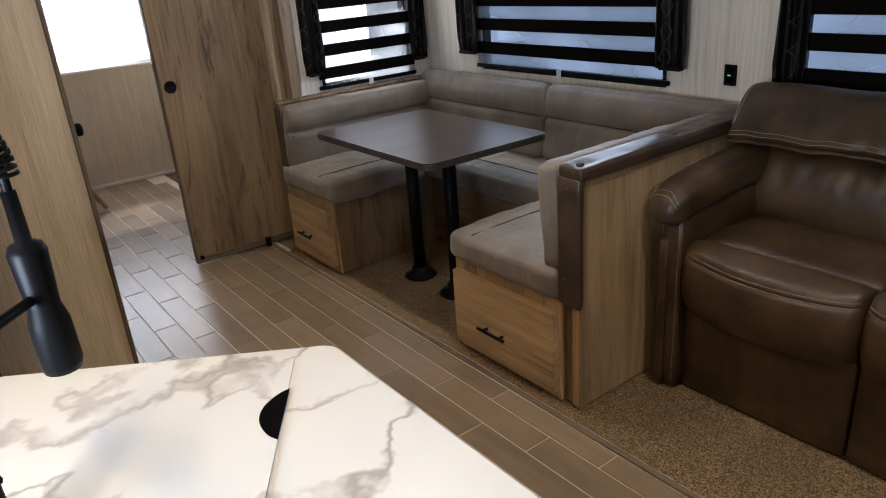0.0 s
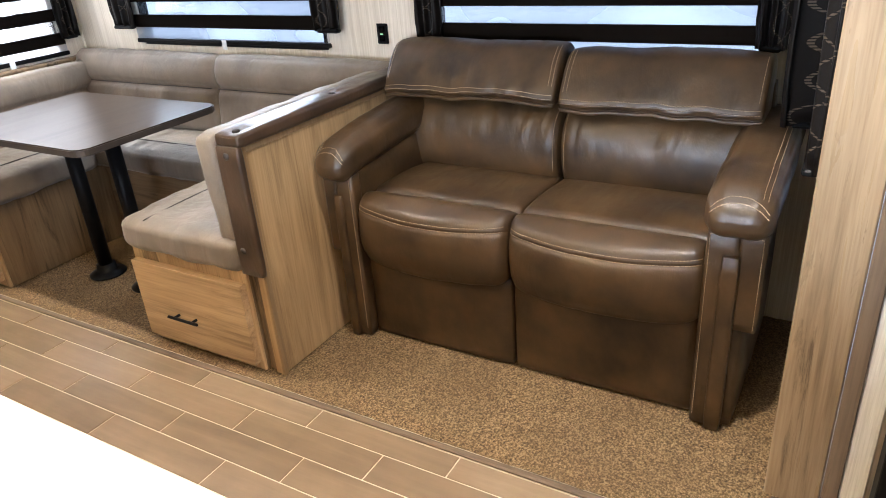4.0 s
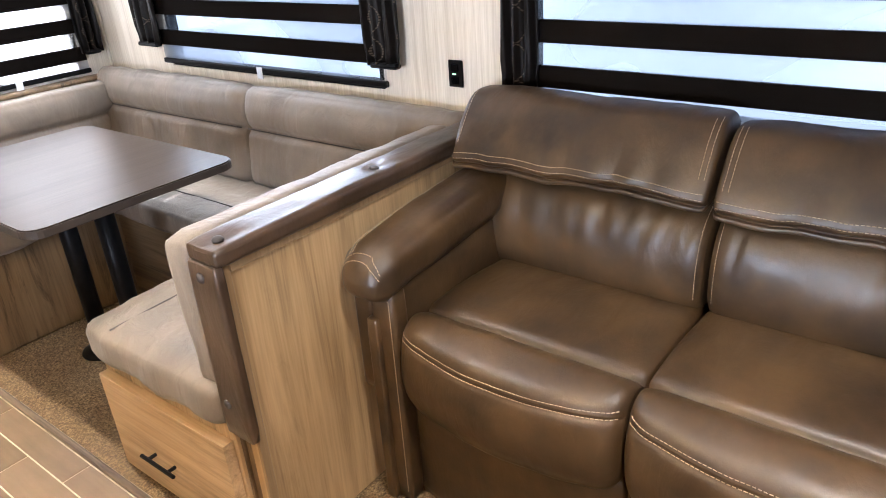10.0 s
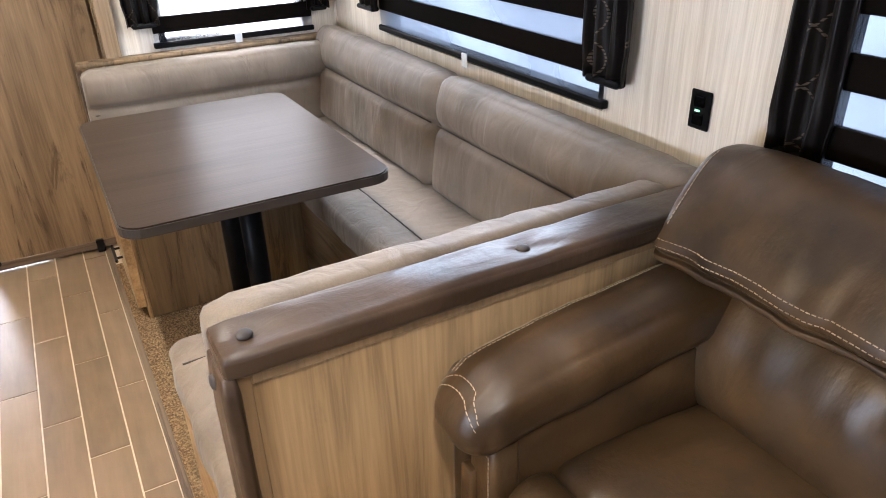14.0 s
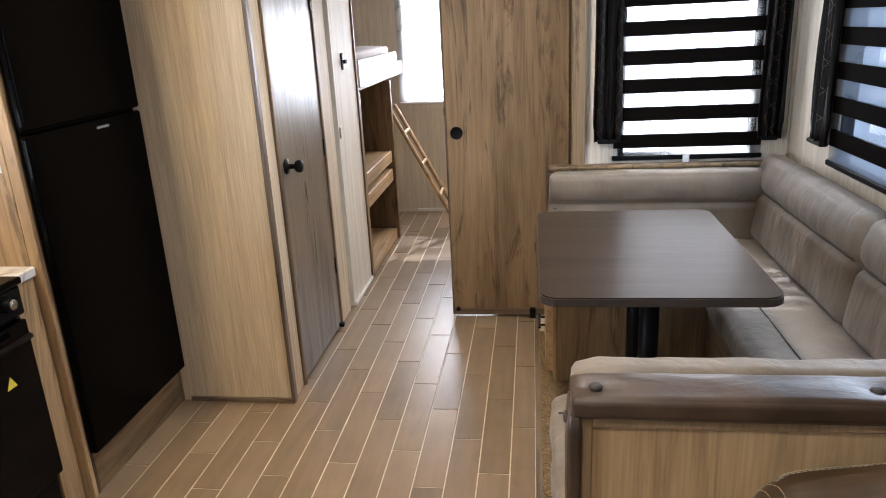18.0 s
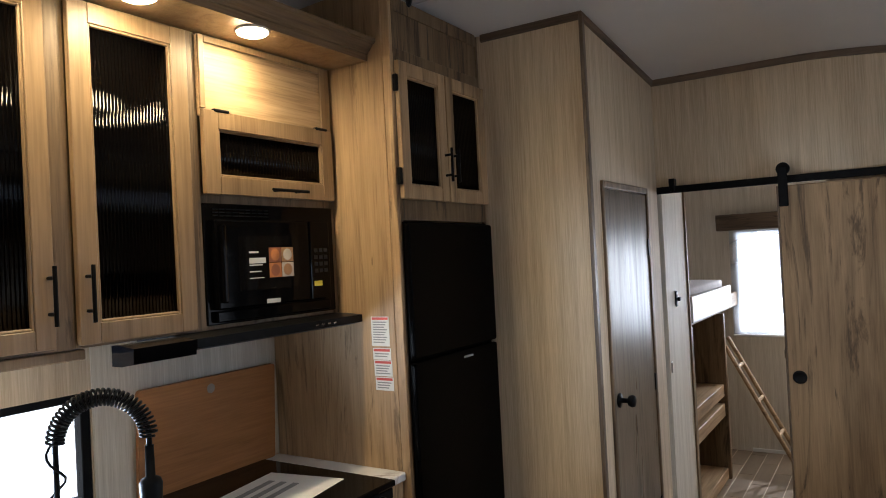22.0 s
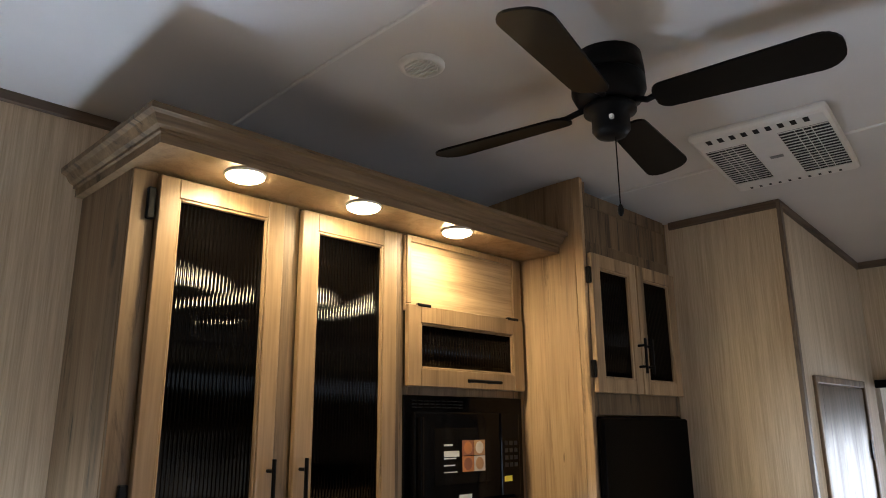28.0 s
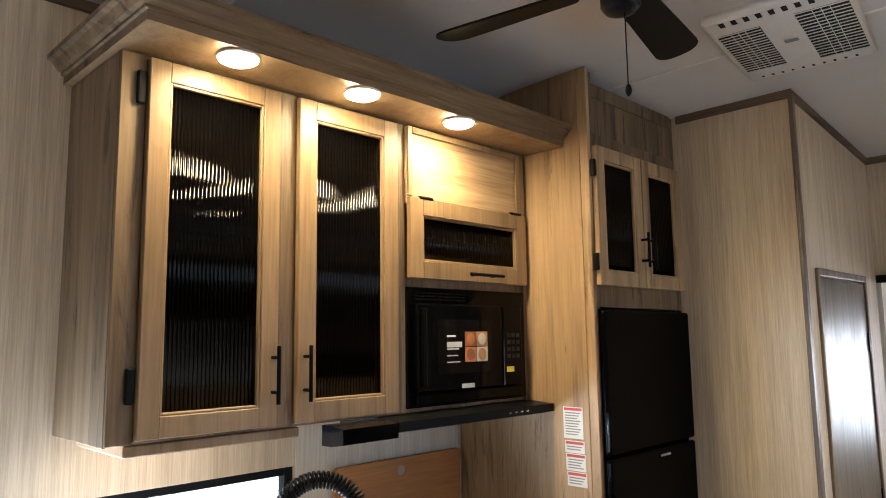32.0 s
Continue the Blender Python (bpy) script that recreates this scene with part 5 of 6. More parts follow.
# kitchen window
kw = thing("window_5", "bright kitchen window over the countertop", "window", kind="structure")
bm = bmesh.new()
for a, b, c, d in ((KW0, KW0 + 0.03, KZ0, KZ1), (KW1 - 0.03, KW1, KZ0, KZ1), (KW0 + 0.03, KW1 - 0.03, KZ0, KZ0 + 0.025), (KW0 + 0.03, KW1 - 0.03, KZ1 - 0.025, KZ1)):
    bx(bm, XK - 0.045, XK - 0.004, a, b, c, d, 0.003)
part("window_frame", bm, BLACK, kw)
p = part("pane", box(XK - 0.028, XK - 0.024, KW0 + 0.03, KW1 - 0.03, KZ0 + 0.025, KZ1 - 0.025), PANE, kw)
p.visible_shadow = False

# range
st = thing("range", "black gas range with a glass lid and steel knobs", "stove", (2.2, 2.58, 0))
RY0, RY1 = 2.226, 2.776
part("body", box(1.705, 2.300, RY0, RY1, 0.02, ZC - 0.022, 0.004), BLACK, st)
part("lid", box(1.705, 2.345, RY0 + 0.002, RY1 - 0.002, ZC - 0.018, ZC + 0.004, 0.006, 2), GLOSS, st, "glossy black glass lid")
part("oven_door", box(2.3005, 2.335, RY0 + 0.008, RY1 - 0.008, 0.18, 0.69, 0.006, 2), GLOSS, st, "glossy black oven door")
part("control_strip", box(2.3005, 2.335, RY0 + 0.006, RY1 - 0.006, 0.705, ZC - 0.022, 0.004), BLACK, st)
part("oven_handle", tube(((2.37, RY0 + 0.05, 0.655), (2.37, RY1 - 0.05, 0.655)), 0.009, 10), BLACK, st, smooth=True)
for k in range(6):
    m = pose(2.3355, 2.300 + k * 0.0800, 0.758, 0, 90, 0)
    kn = part("knob", lathe(bmesh.new(), ((0.022, 0.0), (0.022, 0.010), (0.017, 0.014), (0.016, 0.026), (0.012, 0.029)), m, 18), BLACK, st, smooth=True)
    part("cap", lathe(bmesh.new(), ((0.0155, 0.0265), (0.0150, 0.0300), (0.004, 0.0305)), m, 18), STEEL, kn, "brushed steel knob cap", True)
part("warning_sticker", prism(bmesh.new(), ((2.635, 0.525), (2.675, 0.525), (2.655, 0.560)), 2.3355, 2.3360, "x"), plain("yellow_sticker", (0.75, 0.60, 0.05), 0.5), st, "small yellow triangle sticker")
SM_ = pose(2.06, 2.50, ZC + 0.0045, 0, 0, 10)
sheet = thing("paper_manual", "pale printed sheet lying on the range lid", "paper", (2.06, 2.5, ZC + 0.004))
part("sheet", bx(bmesh.new(), -0.15, 0.15, -0.18, 0.18, 0.0, 0.0012, 0, 1, SM_), PAPER, sheet)
for k in range(3):
    part("print", bx(bmesh.new(), -0.10 + 0.05 * k, -0.075 + 0.05 * k, -0.16, 0.10, 0.0014, 0.0018, 0, 1, SM_), INK, sheet, "grey unreadable print bar")
cr = thing("counter_strip", "narrow white marble counter strip beside the range", "countertop", (2.1, 2.82, ZC))
part("slab", box(XK + 0.001, 2.320, RY1 + 0.003, PY - 0.001, ZC - 0.030, ZC, 0.004), MARBLE, cr)
part("filler", box(XK + 0.002, 2.305, RY1 + 0.004, PY - 0.002, 0.0, ZC - 0.032, 0.002), WOOD, cr, "wood filler panel")
brd = thing("cutting_board", "orange-brown wooden board with a round hole leaning on the wall", "board", (1.72, 2.54, ZC))
m = pose(1.716, 2.530, 0.996, 0, 3, 0)
bm = bmesh.new()
outline = rounded(((-0.295, -0.182), (0.295, -0.182), (0.295, 0.182), (-0.295, 0.182)), 0.012, 3)
a = [bm.verts.new(m @ Vector((0.0, y, z))) for y, z in outline]
b = [bm.verts.new(m @ Vector((0.016, y, z))) for y, z in outline]
bm.faces.new(a)
bm.faces.new(b[::-1])
for i in range(len(a)):
    bm.faces.new((a[i], a[(i + 1) % len(a)], b[(i + 1) % len(a)], b[i]))
part("board", bm, BOARD, brd)
part("hole", lathe(bmesh.new(), ((0.017, 0.0), (0.017, 0.0006)), m @ pose(0.0162, -0.010, 0.140, 0, 90, 0), 20), plain("hole_grey", (0.30, 0.27, 0.24), 0.5), brd, "round finger hole")

# refrigerator and its surround
sur = thing("refrigerator_surround", "tall wood refrigerator surround with two small glass doors above", "cabinet", (2.2, 3.3, 0))
part("side_panel", box(XK + 0.002, 2.303, PY, 2.888, 0.0, 2.548, 0.002), WOOD, sur, "tall pale wood side panel")
FX, FA, FB_ = 2.338, 2.889, 3.500
part("edge_post", box(2.3035, FX, PY + 0.001, 2.8885, 0.0, 2.548, 0.002), WOOD, sur, "pale wood front edge of the side panel")
part("upper_body", box(XK + 0.002, FX - 0.012, FA, FB_ + 0.004, 1.715, 2.485, 0.002), GREY, sur)
bm = box(FX - 0.0115, FX, FA, FA + 0.014, 0.0, 2.535, 0.001)
bx(bm, FX - 0.0115, FX, FB_ - 0.012, FB_ + 0.004, 0.0, 2.49, 0.001)
bx(bm, FX - 0.0115, FX, FA + 0.014, FB_ - 0.012, 1.695, 1.772, 0.001)
bx(bm, FX - 0.0115, FX, FA + 0.014, FB_ - 0.012, 2.262, 2.310, 0.001)
bx(bm, FX - 0.0115, FX, FA + 0.014, FB_ - 0.012, 2.445, 2.495, 0.001)
part("face_frame", bm, GREY, sur, "grey-brown wood face frame")
part("top_panel", box(FX - 0.011, FX - 0.004, FA + 0.0145, FB_ - 0.0125, 2.3105, 2.4445), GREY, sur)
part("lower_body", box(XK + 0.002, FX - 0.003, FA + 0.0005, FB_, 0.0, 0.150, 0.002), GREY_Y, sur, "wood base under the refrigerator")
glass_door(sur, 2.888, 3.192, 1.770, 2.262, FX + 0.001, 0.050, 18, "small wood framed glass door", ((FX + 0.021, 3.172, 1.845), (FX + 0.021, 3.172, 1.975)), WOOD)
glass_door(sur, 3.198, 3.502, 1.770, 2.262, FX + 0.001, 0.050, 18, "small wood framed glass door", ((FX + 0.021, 3.222, 1.845), (FX + 0.021, 3.222, 1.975)), WOOD)
for zz in (1.85, 2.18):
    part("hinge", box(FX + 0.001, FX + 0.020, 2.872, 2.886, zz - 0.03, zz + 0.03, 0.003), BLACK, sur, "small black hinge")
fr = thing("refrigerator", "black two-door refrigerator between wood panels", "refrigerator", (2.1, 3.2, 0.15))
part("body", box(1.76, FX + 0.004, FA + 0.004, FB_ - 0.002, 0.152, 1.690, 0.004), FRIDGE, fr)
part("upper_door", box(FX + 0.005, FX + 0.030, 2.884, FB_, 1.200, 1.684, 0.010, 3), FRIDGE, fr, "black freezer door")
part("lower_door", box(FX + 0.005, FX + 0.030, 2.884, FB_, 0.156, 1.190, 0.010, 3), FRIDGE, fr, "black refrigerator door")
for z0, z1 in ((1.215, 1.345), (0.85, 1.180)):
    part("edge_handle", box(FX + 0.022, FX + 0.0335, 2.8795, 2.8835, z0, z1, 0.002), GLOSS, fr, "slim glossy black grip edge")
part("badge", box(FX + 0.0302, FX + 0.0312, 3.22, 3.29, 1.160, 1.168), INK, fr, "small plain badge")

# safety labels on the panel
lb = thing("warning_labels", "white paper warning labels with red headings on the wood panel", "label", (2.23, PY, 1.25))
LX = 2.197
for k, (z1, z0, red) in enumerate(((1.356, 1.250, 1), (1.243, 1.202, 1), (1.200, 1.143, 1), (1.140, 1.092, 0))):
    lab = part("label", box(LX + 0.003 * k, LX + 0.080 + 0.003 * k, PY - 0.0015, PY - 0.0005, z0, z1), PAPER, lb)
    part("heading", box(LX + 0.004 + 0.003 * k, LX + 0.076 + 0.003 * k, PY - 0.0021, PY - 0.0016, z1 - 0.012, z1 - 0.003), RED, lab, "red heading bar")
    bm = bmesh.new()
    for j in range(max(1, int((z1 - z0 - 0.02) / 0.009))):
        bx(bm, LX + 0.008 + 0.003 * k, LX + 0.070 + 0.003 * k - 0.006 * (j % 3), PY - 0.0020, PY - 0.0016, z1 - 0.022 - 0.009 * j, z1 - 0.018 - 0.009 * j)
    part("print", bm, INK, lab, "grey unreadable print lines")


# entry door window, behind the start of the walk
ew = thing("window_7", "tall bright window of the entry door", "window", kind="structure")
bm = bmesh.new()
for a, b, c, d in ((-0.86, -0.83, 0.70, 1.95), (-0.27, -0.24, 0.70, 1.95), (-0.83, -0.27, 0.70, 0.73), (-0.83, -0.27, 1.92, 1.95)):
    bx(bm, XK - 0.045, XK - 0.004, a, b, c, d, 0.003)
part("window_frame", bm, BLACK, ew)
p = part("pane", box(XK - 0.028, XK - 0.024, -0.83, -0.27, 0.73, 1.92), PANE, ew)
p.visible_shadow = False
mc = thing("media_cabinet", "black media cabinet against the wall beside the slide-out", "cabinet", (3.95, 0.2, 0))
part("body", box(3.90, 3.985, -0.35, 0.46, 0.0, 0.62, 0.006, 2), BLACK, mc)
part("top", box(3.89, 3.986, -0.36, 0.465, 0.6205, 0.64, 0.004), GREY_Y, mc, "grey wood top board")

# ---- ceiling fittings ----
FC = (2.873, 2.204)
fan = thing("ceiling_fan", "black four-blade ceiling fan with a pull chain", "ceiling fan", (*FC, 2.5))
top = ceil_z(*FC) - 0.030
part("housing", lathe(bmesh.new(), ((0.084, top + 0.032), (0.089, top - 0.008), (0.090, top - 0.030)), pose(*FC, 0), 32), BLACK, fan, smooth=True)
part("motor", lathe(bmesh.new(), ((0.086, top - 0.028), (0.090, top - 0.034), (0.091, top - 0.066), (0.080, top - 0.090), (0.050, top - 0.100)), pose(*FC, 0), 32), BLACK, fan, "black motor drum", True)
part("hub", lathe(bmesh.new(), ((0.052, top - 0.097), (0.064, top - 0.106), (0.064, top - 0.120), (0.046, top - 0.130), (0.046, top - 0.166), (0.036, top - 0.180), (0.016, top - 0.185)), pose(*FC, 0), 28), BLACK, fan, smooth=True)
part("switch", box(FC[0] + 0.022, FC[0] + 0.032, FC[1] - 0.046, FC[1] - 0.036, top - 0.156, top - 0.144, 0.002), WHITE, fan, "small white reversing switch")
BLADE = plain("fan_blade", (0.0045, 0.0036, 0.003), 0.42, spec=0.1)
for k, a in enumerate((9.5, -78, 189, 101)):
    m = pose(*FC, top - 0.112, 0, 0, a) @ pose(0, 0, 0, -12, 0, 0)
    outline = rounded(((0.112, -0.046), (0.512, -0.064), (0.512, 0.064), (0.112, 0.046)), (0.03, 0.05, 0.05, 0.03), 5)
    bm = bmesh.new()
    lo_, hi_ = ([bm.verts.new(m @ Vector((x, y, z))) for x, y in outline] for z in (0.0, 0.006))
    bm.faces.new(lo_[::-1])
    bm.faces.new(hi_)
    for i in range(len(lo_)):
        bm.faces.new((lo_[i], lo_[(i + 1) % len(lo_)], hi_[(i + 1) % len(lo_)], hi_[i]))
    bl = part("blade", bm, BLADE, fan, "black paddle blade")
    part("bracket", sweep(bmesh.new(), (m @ Vector((0.05, 0, 0.02)), m @ Vector((0.09, 0.01, 0.010)), m @ Vector((0.115, 0.0, 0.008)), m @ Vector((0.17, 0.0, 0.008))), 0.008, 8), BLACK, bl, "curved black blade bracket", True)
part("pull_chain", tube(((FC[0] + 0.01, FC[1], top - 0.178), (FC[0] + 0.01, FC[1], 2.165)), 0.0016, 6), BLACK, fan)
part("chain_knob", lathe(bmesh.new(), ((0.002, 2.166), (0.006, 2.160), (0.008, 2.150), (0.006, 2.141), (0.002, 2.136)), pose(FC[0] + 0.01, FC[1], 0), 14), BLACK, fan, "small round chain knob", True)

ac = thing("ceiling_air_conditioner", "white ceiling air conditioner panel with two dark grilles", "air conditioner", (2.93, 3.03, 2.53))
am = pose(2.960, 3.090, ceil_z(2.93, 3.03), -3, 0, 6)


def abox(x0, x1, y0, y1, z0, z1, bev=0.0, bm=None):
    return bx(bm or bmesh.new(), x0, x1, y0, y1, z0, z1, bev, 2, am)


part("panel", abox(-0.20, 0.20, -0.265, 0.265, -0.030, 0.004, 0.014), WHITE, ac)
for gx, w, l in ((0.116, 0.070, 0.18), (-0.116, 0.062, 0.16)):
    g = part("grille", abox(gx - w, gx + w, -l, l, -0.0318, -0.0304), BLACK, ac, "dark grille opening")
    for i in range(17):
        y = -l + 2 * l * i / 16
        part("bar", abox(gx - w, gx + w, y - 0.0016, y + 0.0016, -0.0345, -0.0320), WHITE, g, "thin white grille bar")
    for i in (-0.33, 0.0, 0.33):
        part("bar", abox(gx + w * i - 0.0012, gx + w * i + 0.0012, -l, l, -0.0350, -0.0346), WHITE, g, "thin white grille bar")
for i in range(9):
    part("slot", abox(-0.15 + i * 0.035, -0.135 + i * 0.035, -0.245, -0.215, -0.0316, -0.0304), BLACK, ac, "dark air slot")
for i in range(10):
    part("slot", abox(-0.15 + i * 0.032, -0.142 + i * 0.032, 0.225, 0.238, -0.0316, -0.0304), BLACK, ac, "small dark air hole")
part("badge", abox(-0.02, 0.02, -0.015, 0.005, -0.0320, -0.0304), INK, ac, "small plain badge")

vt = thing("ceiling_vent", "round white ceiling air vent", "vent", (2.525, 1.895, 2.52))
vz = ceil_z(2.525, 1.895)
part("ring", lathe(bmesh.new(), ((0.060, vz + 0.004), (0.060, vz - 0.006), (0.054, vz - 0.011), (0.046, vz - 0.012), (0.042, vz - 0.008)), pose(2.525, 1.895, 0), 32), WHITE, vt, smooth=True)
for i in range(8):
    y = -0.034 + i * 0.0097
    w = math.sqrt(0.041 ** 2 - y * y)
    part("slat", box(2.525 - w, 2.525 + w, 1.895 + y - 0.0022, 1.895 + y + 0.0022, vz - 0.0145, vz - 0.0085), WHITE, vt)
part("backing", lathe(bmesh.new(), ((0.043, vz - 0.0045), (0.040, vz - 0.0055)), pose(2.525, 1.895, 0), 24), INK, vt, "dark opening behind the slats")

# two ceiling lamps, and an unseen third at y 0.9 added for its light
for lx, ly in ((3.63, 3.71), (3.59, 2.75), (3.62, 0.9)):
    lz = ceil_z(lx, ly)
    cl = thing("ceiling_lamp", "round warm glowing recessed ceiling lamp", "lamp", (lx, ly, lz), "ceiling lamps")
    part("ring", lathe(bmesh.new(), ((0.050, 0.004), (0.051, -0.006), (0.046, -0.010), (0.038, -0.010)), pose(lx, ly, lz), 28), WHITE, cl, smooth=True)
    part("lens", lathe(bmesh.new(), ((0.037, -0.004), (0.037, -0.010), (0.020, -0.013), (0.004, -0.0135)), pose(lx, ly, lz), 28), GLOW, cl, "glowing frosted lens", True)
sm = thing("smoke_alarm", "white round smoke alarm on the ceiling", "alarm", (3.525, 3.43, 2.5))
sz = ceil_z(3.525, 3.43)
part("cover", lathe(bmesh.new(), ((0.055, sz + 0.004), (0.056, sz - 0.018), (0.048, sz - 0.030), (0.020, sz - 0.034), (0.004, sz - 0.034)), pose(3.525, 3.43, 0), 28), WHITE, sm, smooth=True)
part("grid", lathe(bmesh.new(), ((0.018, sz - 0.0345), (0.016, sz - 0.036)), pose(3.525, 3.43, 0), 16), INK, sm, "dark round sounder grid")

# ---- barn door ----
bd = thing("barn_door", "brown grained wooden barn door hanging half open on a black rail", "door", (3.65, 4.39, 0))
part("slab", box(3.372, 3.942, 4.382, 4.412, 0.012, 1.802, 0.003), DOORW, bd)
part("edge_strip", box(3.3635, 3.3715, 4.380, 4.414, 0.012, 1.802, 0.002), TRIM, bd, "dark door edge strip")
part("bottom_strip", box(3.372, 3.942, 4.376, 4.3818, 0.012, 0.045, 0.001), TRIM_X, bd)
part("finger_pull", lathe(bmesh.new(), ((0.030, 0.0), (0.030, 0.004), (0.026, 0.006), (0.022, 0.002), (0.004, 0.002)), pose(3.418, 4.3820, 0.938, 90, 0, 0), 24), BLACK, bd, "round black finger pull", True)
part("latch", box(3.3585, 3.3635, 4.390, 4.406, 1.02, 1.06, 0.002), STEEL, bd, "small steel latch")
part("bumper", lathe(bmesh.new(), ((0.012, 0), (0.012, 0.008), (0.004, 0.010)), pose(3.392, 4.376, 0.045, 90, 0, 0), 12), BLACK, bd, "small round bumper")
for hx in (3.392, 3.900):
    hg = part("hanger", box(hx - 0.020, hx + 0.020, 4.374, 4.3795, 1.708, 1.885, 0.003), BLACK, bd, "black strap hanger")
    part("wheel", lathe(bmesh.new(), ((0.028, 0.0), (0.030, 0.006), (0.028, 0.012)), pose(hx, 4.4110, 1.880, 90, 0, 0), 20), BLACK, hg, smooth=True)
rl = thing("door_rail", "black flat steel rail over the barn door", "rail", (2.8, 4.43, 1.83))
part("bar", box(2.812, 3.940, 4.428, 4.436, 1.816, 1.851, 0.002), BLACK, rl)
for hx in (2.889, 3.838):
    part("stop", box(hx - 0.014, hx + 0.014, 4.420, 4.4625, 1.825, 1.888, 0.003), BLACK, rl, "black rail stop and spacer")
gd = thing("door_guide", "small black floor guide beside the barn door", "guide", (3.76, 4.36, 0))
part("bracket", box(3.752, 3.782, 4.356, 4.375, 0.001, 0.055, 0.003), BLACK, gd)

# ---- bathroom door ----
bt = thing("bathroom_door", "closed grey-brown wooden bathroom door with a black knob", "door", (BX, 3.95, 0))
part("slab", box(BX - 0.030, BX + 0.004, 3.663, 4.246, 0.012, 1.806, 0.002), DOORG, bt)
part("knob", lathe(bmesh.new(), ((0.030, 0.0), (0.030, 0.006), (0.011, 0.010), (0.010, 0.035), (0.022, 0.042), (0.026, 0.055), (0.022, 0.066), (0.008, 0.070)), pose(BX + 0.0045, 3.722, 0.925, 0, 90, 0), 24), BLACK, bt, "round black door knob", True)
for zz in (0.33, 0.913, 1.555):
    part("hinge", box(BX + 0.0045, BX + 0.011, 4.236, 4.256, zz - 0.04, zz + 0.04, 0.002), BLACK, bt, "black hinge")
bm = box(BX - 0.002, BX + 0.012, 3.640, 3.660, 0, 1.838, 0.003)
bx(bm, BX - 0.002, BX + 0.012, 4.250, 4.268, 0, 1.838, 0.003)
bx(bm, BX - 0.002, BX + 0.012, 3.660, 4.250, 1.810, 1.838, 0.003)
structure("door_1_frame", bm, GREY, "grey-brown wooden frame round the bathroom door", "trim")
part("stop", box(BX + 0.005, BX + 0.030, 4.205, 4.233, 0.014, 0.034, 0.003), BLACK, bt, "small black door stop")

# ---- bunk room ----
structure("trim", box(CX + 0.0005, CX + 0.010, 4.938, 4.958, 0, 2.02, 0.002), GREY, "grey wood edge of the closet panel", "trim")
lt = thing("closet_latch", "black latch on the white closet panel", "latch", (CX, 4.68, 1.27))
part("plate", box(CX + 0.0006, CX + 0.009, 4.668, 4.698, 1.232, 1.315, 0.003), BLACK, lt)
part("lever", box(CX + 0.0095, CX + 0.025, 4.672, 4.705, 1.262, 1.282, 0.003), BLACK, lt)
lt = thing("closet_pull", "small steel pull on the white closet panel", "handle", (CX, 4.52, 0.94))
part("plate", box(CX + 0.0006, CX + 0.006, 4.520, 4.537, 0.905, 0.962, 0.002), STEEL, lt)
bk = thing("bunk_bed", "built-in bunk bed with a white upper rail and grey wood shelves", "bunk bed", (2.5, 5.7, 0))
part("upper_rail", box(CX - 0.010, CX + 0.018, 4.970, 6.100, 1.112, 1.262, 0.006, 2), WHITE, bk, "white upper bunk rail")
part("upper_deck", box(1.9, CX - 0.011, 4.970, 6.48, 1.09, 1.19, 0.004), GREY_Y, bk)
part("mattress", pillow(pose(2.36, 5.55, 1.252), (0.42, 0.56, 0.058), 0.03, n=8), fabric("mattress_cloth", (0.40, 0.36, 0.36), (0.58, 0.53, 0.52)), bk, "pale patterned mattress", True)
part("back_panel", box(2.30, 2.33, 4.970, 6.10, 0.02, 1.089, 0.002), GREY, bk)
for z0, z1 in ((0.545, 0.625), (0.415, 0.500)):
    part("lower_shelf", box(2.331, CX + 0.004, 5.002, 5.770, z0, z1, 0.004), WOOD_Y, bk, "wood shelf")
part("base_rail", box(2.331, CX + 0.004, 5.002, 5.770, 0.005, 0.075, 0.004), WOOD_Y, bk)
part("end_panel", box(2.331, CX + 0.006, 4.970, 5.000, 0.0, 1.089, 0.002), GREY, bk)
part("end_post", box(2.331, CX + 0.022, 5.772, 5.812, 0.0, 1.089, 0.003), GREY, bk, "grey wood end panel")
ld = thing("bunk_ladder", "pale wooden ladder leaning from the upper bunk", "ladder", (3.1, 5.9, 0))
for yy in (5.86, 6.06):
    part("rail", tube(((2.80, yy, 0.90), (3.255, yy, 0.02)), 0.015, 8), WOOD_X, ld, "pale wood ladder rail")
for f in (0.2, 0.45, 0.7):
    part("rung", tube(((2.80 + 0.455 * f, 5.86, 0.90 - 0.88 * f), (2.80 + 0.455 * f, 6.06, 0.90 - 0.88 * f)), 0.012, 8), WOOD_X, ld)
rw = thing("window_6", "bright bunk room window with a dark valance", "window", kind="structure")
bm = bmesh.new()
for a, b, c, d in ((RW0, RW0 + 0.03, RZ0, RZ1), (RW1 - 0.03, RW1, RZ0, RZ1), (RW0 + 0.03, RW1 - 0.03, RZ0, RZ0 + 0.03), (RW0 + 0.03, RW1 - 0.03, RZ1 - 0.03, RZ1)):
    bx(bm, a, b, YB + 0.004, YB + 0.05, c, d, 0.003)
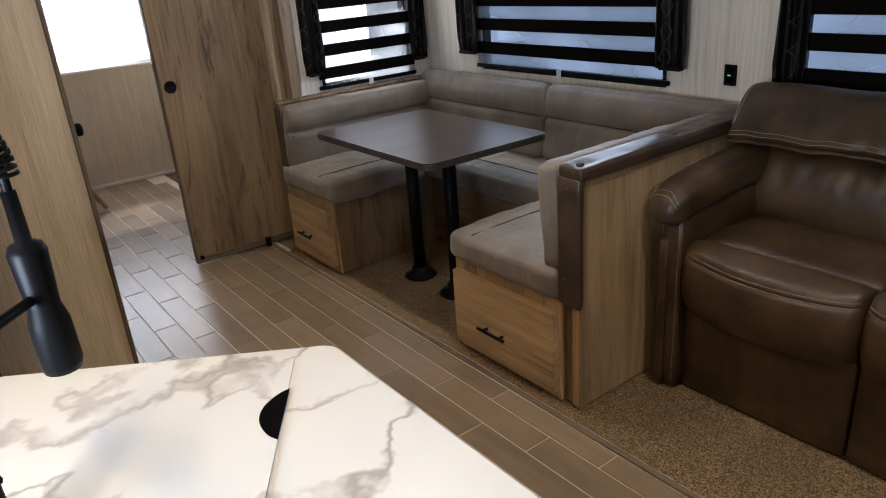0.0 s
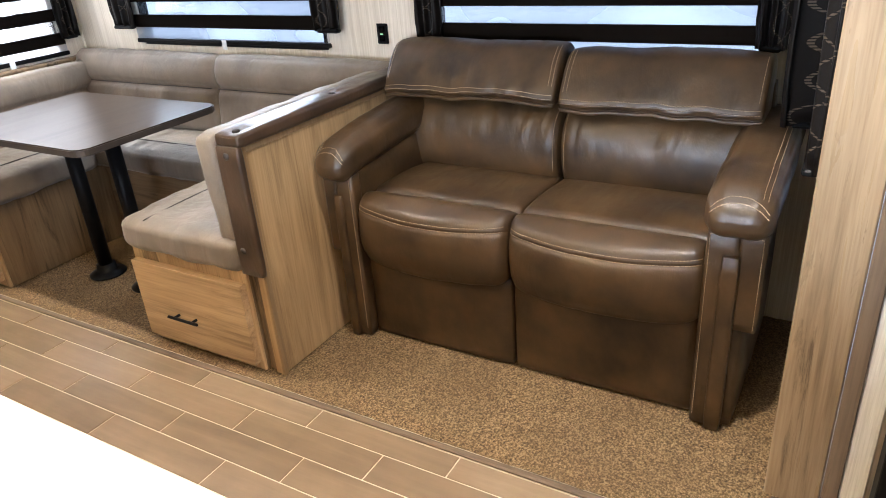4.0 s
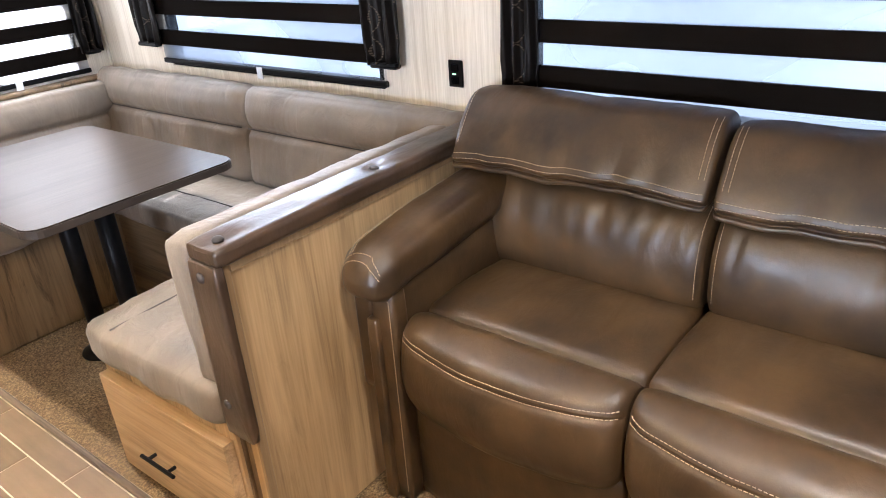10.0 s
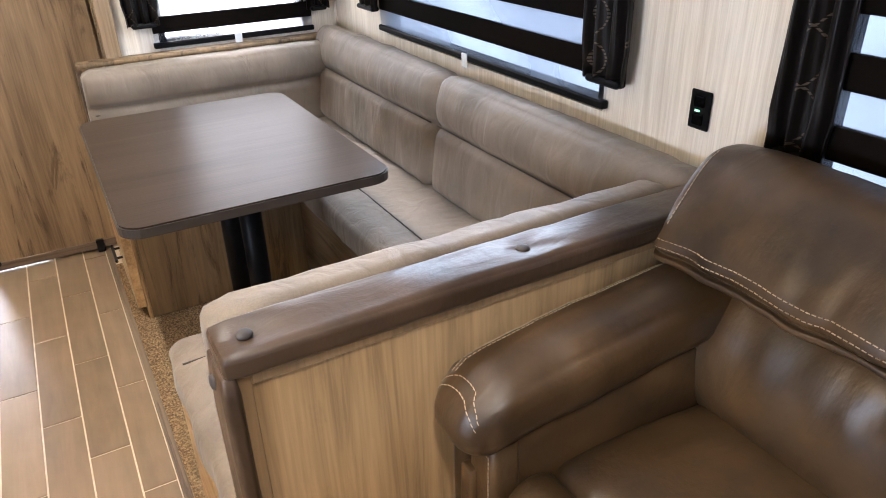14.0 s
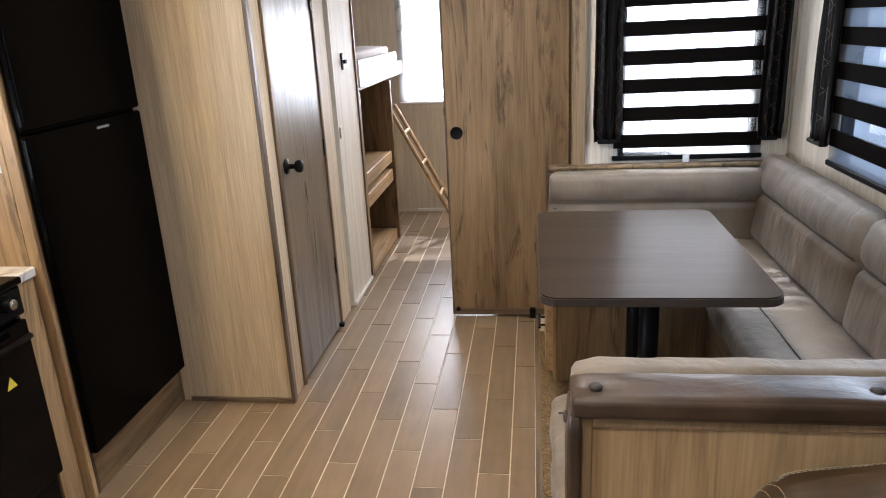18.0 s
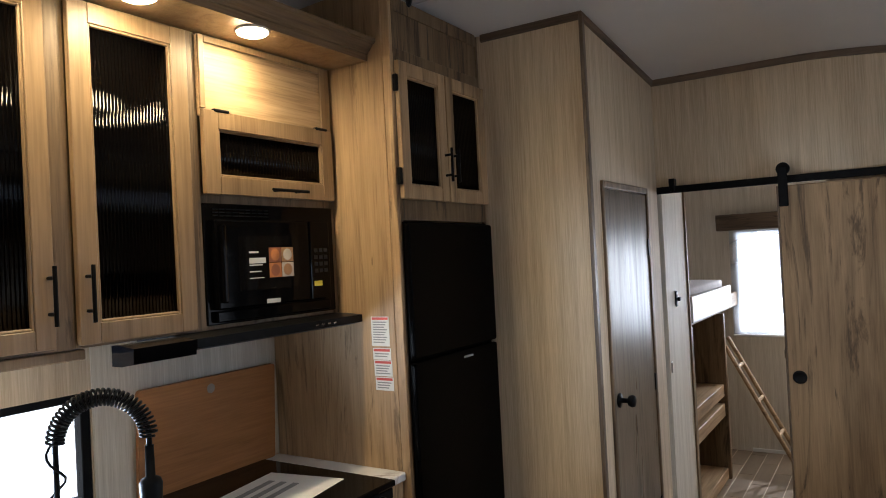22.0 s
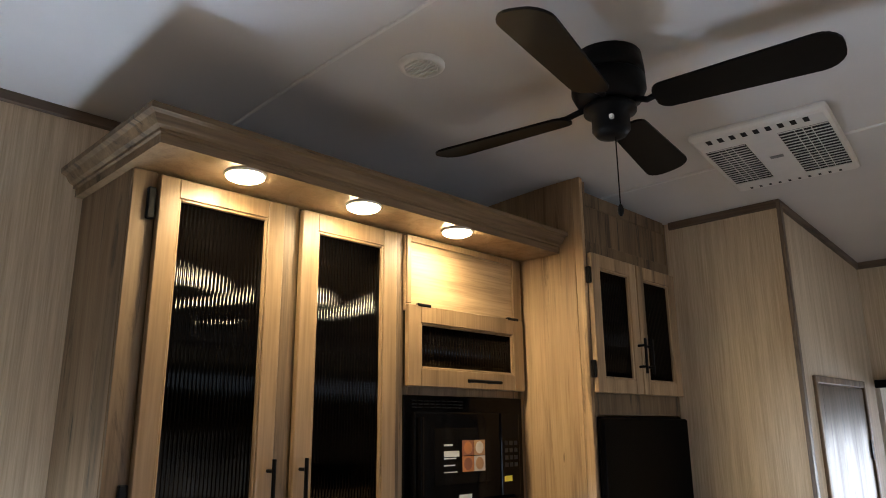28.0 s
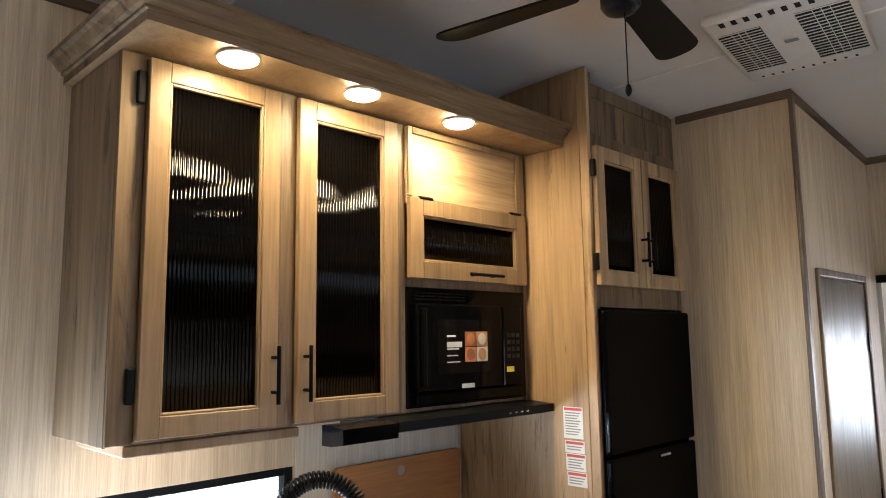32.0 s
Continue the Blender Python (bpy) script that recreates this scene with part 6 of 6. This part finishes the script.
part("window_frame", bm, WHITE, rw)
p = part("pane", box(RW0 + 0.03, RW1 - 0.03, YB + 0.024, YB + 0.028, RZ0 + 0.03, RZ1 - 0.03), PANE, rw)
p.visible_shadow = False
sh = thing("roller_shade", "translucent white roller shade over the bunk room window", "blind", (3.2, YB - 0.01, 1.3))
part("cloth", box(RW0 - 0.015, RW1 + 0.01, YB - 0.012, YB - 0.008, RZ0 + 0.005, RZ1 + 0.01), SHEER, sh)
part("bottom_bar", box(RW0 - 0.020, RW1 + 0.015, YB - 0.018, YB - 0.004, RZ0 - 0.008, RZ0 + 0.009, 0.003), WHITE, sh)
vl = thing("window_valance", "dark grey-brown valance over the bunk room window", "valance", (3.2, YB - 0.05, 1.7))
part("front_board", box(2.690, 4.025, YB - 0.09, YB - 0.002, 1.645, 1.765, 0.005), TRIM_X, vl)

# ---- floor planks, each a piece of the floor ----
floor = bpy.data.objects["floor"]
PW, PL, JOINT = 0.1055, 0.4830, 0.0042


def plank_mesh(length):
    bm = box(0, PW - JOINT, 0, length - JOINT, -0.004, 0.0, 0.0012)
    me = bpy.data.meshes.new("plank")
    bmesh.ops.recalc_face_normals(bm, faces=bm.faces)
    bm.to_mesh(me)
    bm.free()
    me.materials.append(PLANK)
    return me


whole = plank_mesh(PL)
cuts = {}
for i in range(1, 20):
    x = 3.692 - PW * i + JOINT / 2
    y = Y0 - (Y0 - 1.424 - 0.2 * i) % PL
    while y < YB:
        y1 = min(y + PL, YB)
        y0 = max(y, Y0)
        L = round(y1 - y0, 3)
        if L > 0.03:
            me = whole if abs(L - PL) < 0.002 else cuts.setdefault(L, plank_mesh(L))
            ob = new("plank", me)
            ob.parent = floor
            ob.location = (x, y0, 0)
        y += PL
edge = plank_mesh(PL)
for j in range(16):
    ob = new("plank", edge)
    ob.parent = floor
    ob.location = (3.692 + JOINT / 2, 1.424 - 5 * PL + PL * j, 0)
    ob.scale = (0.80, 1, 1)
    if ob.location.y + PL > YB:
        bpy.data.objects.remove(ob)
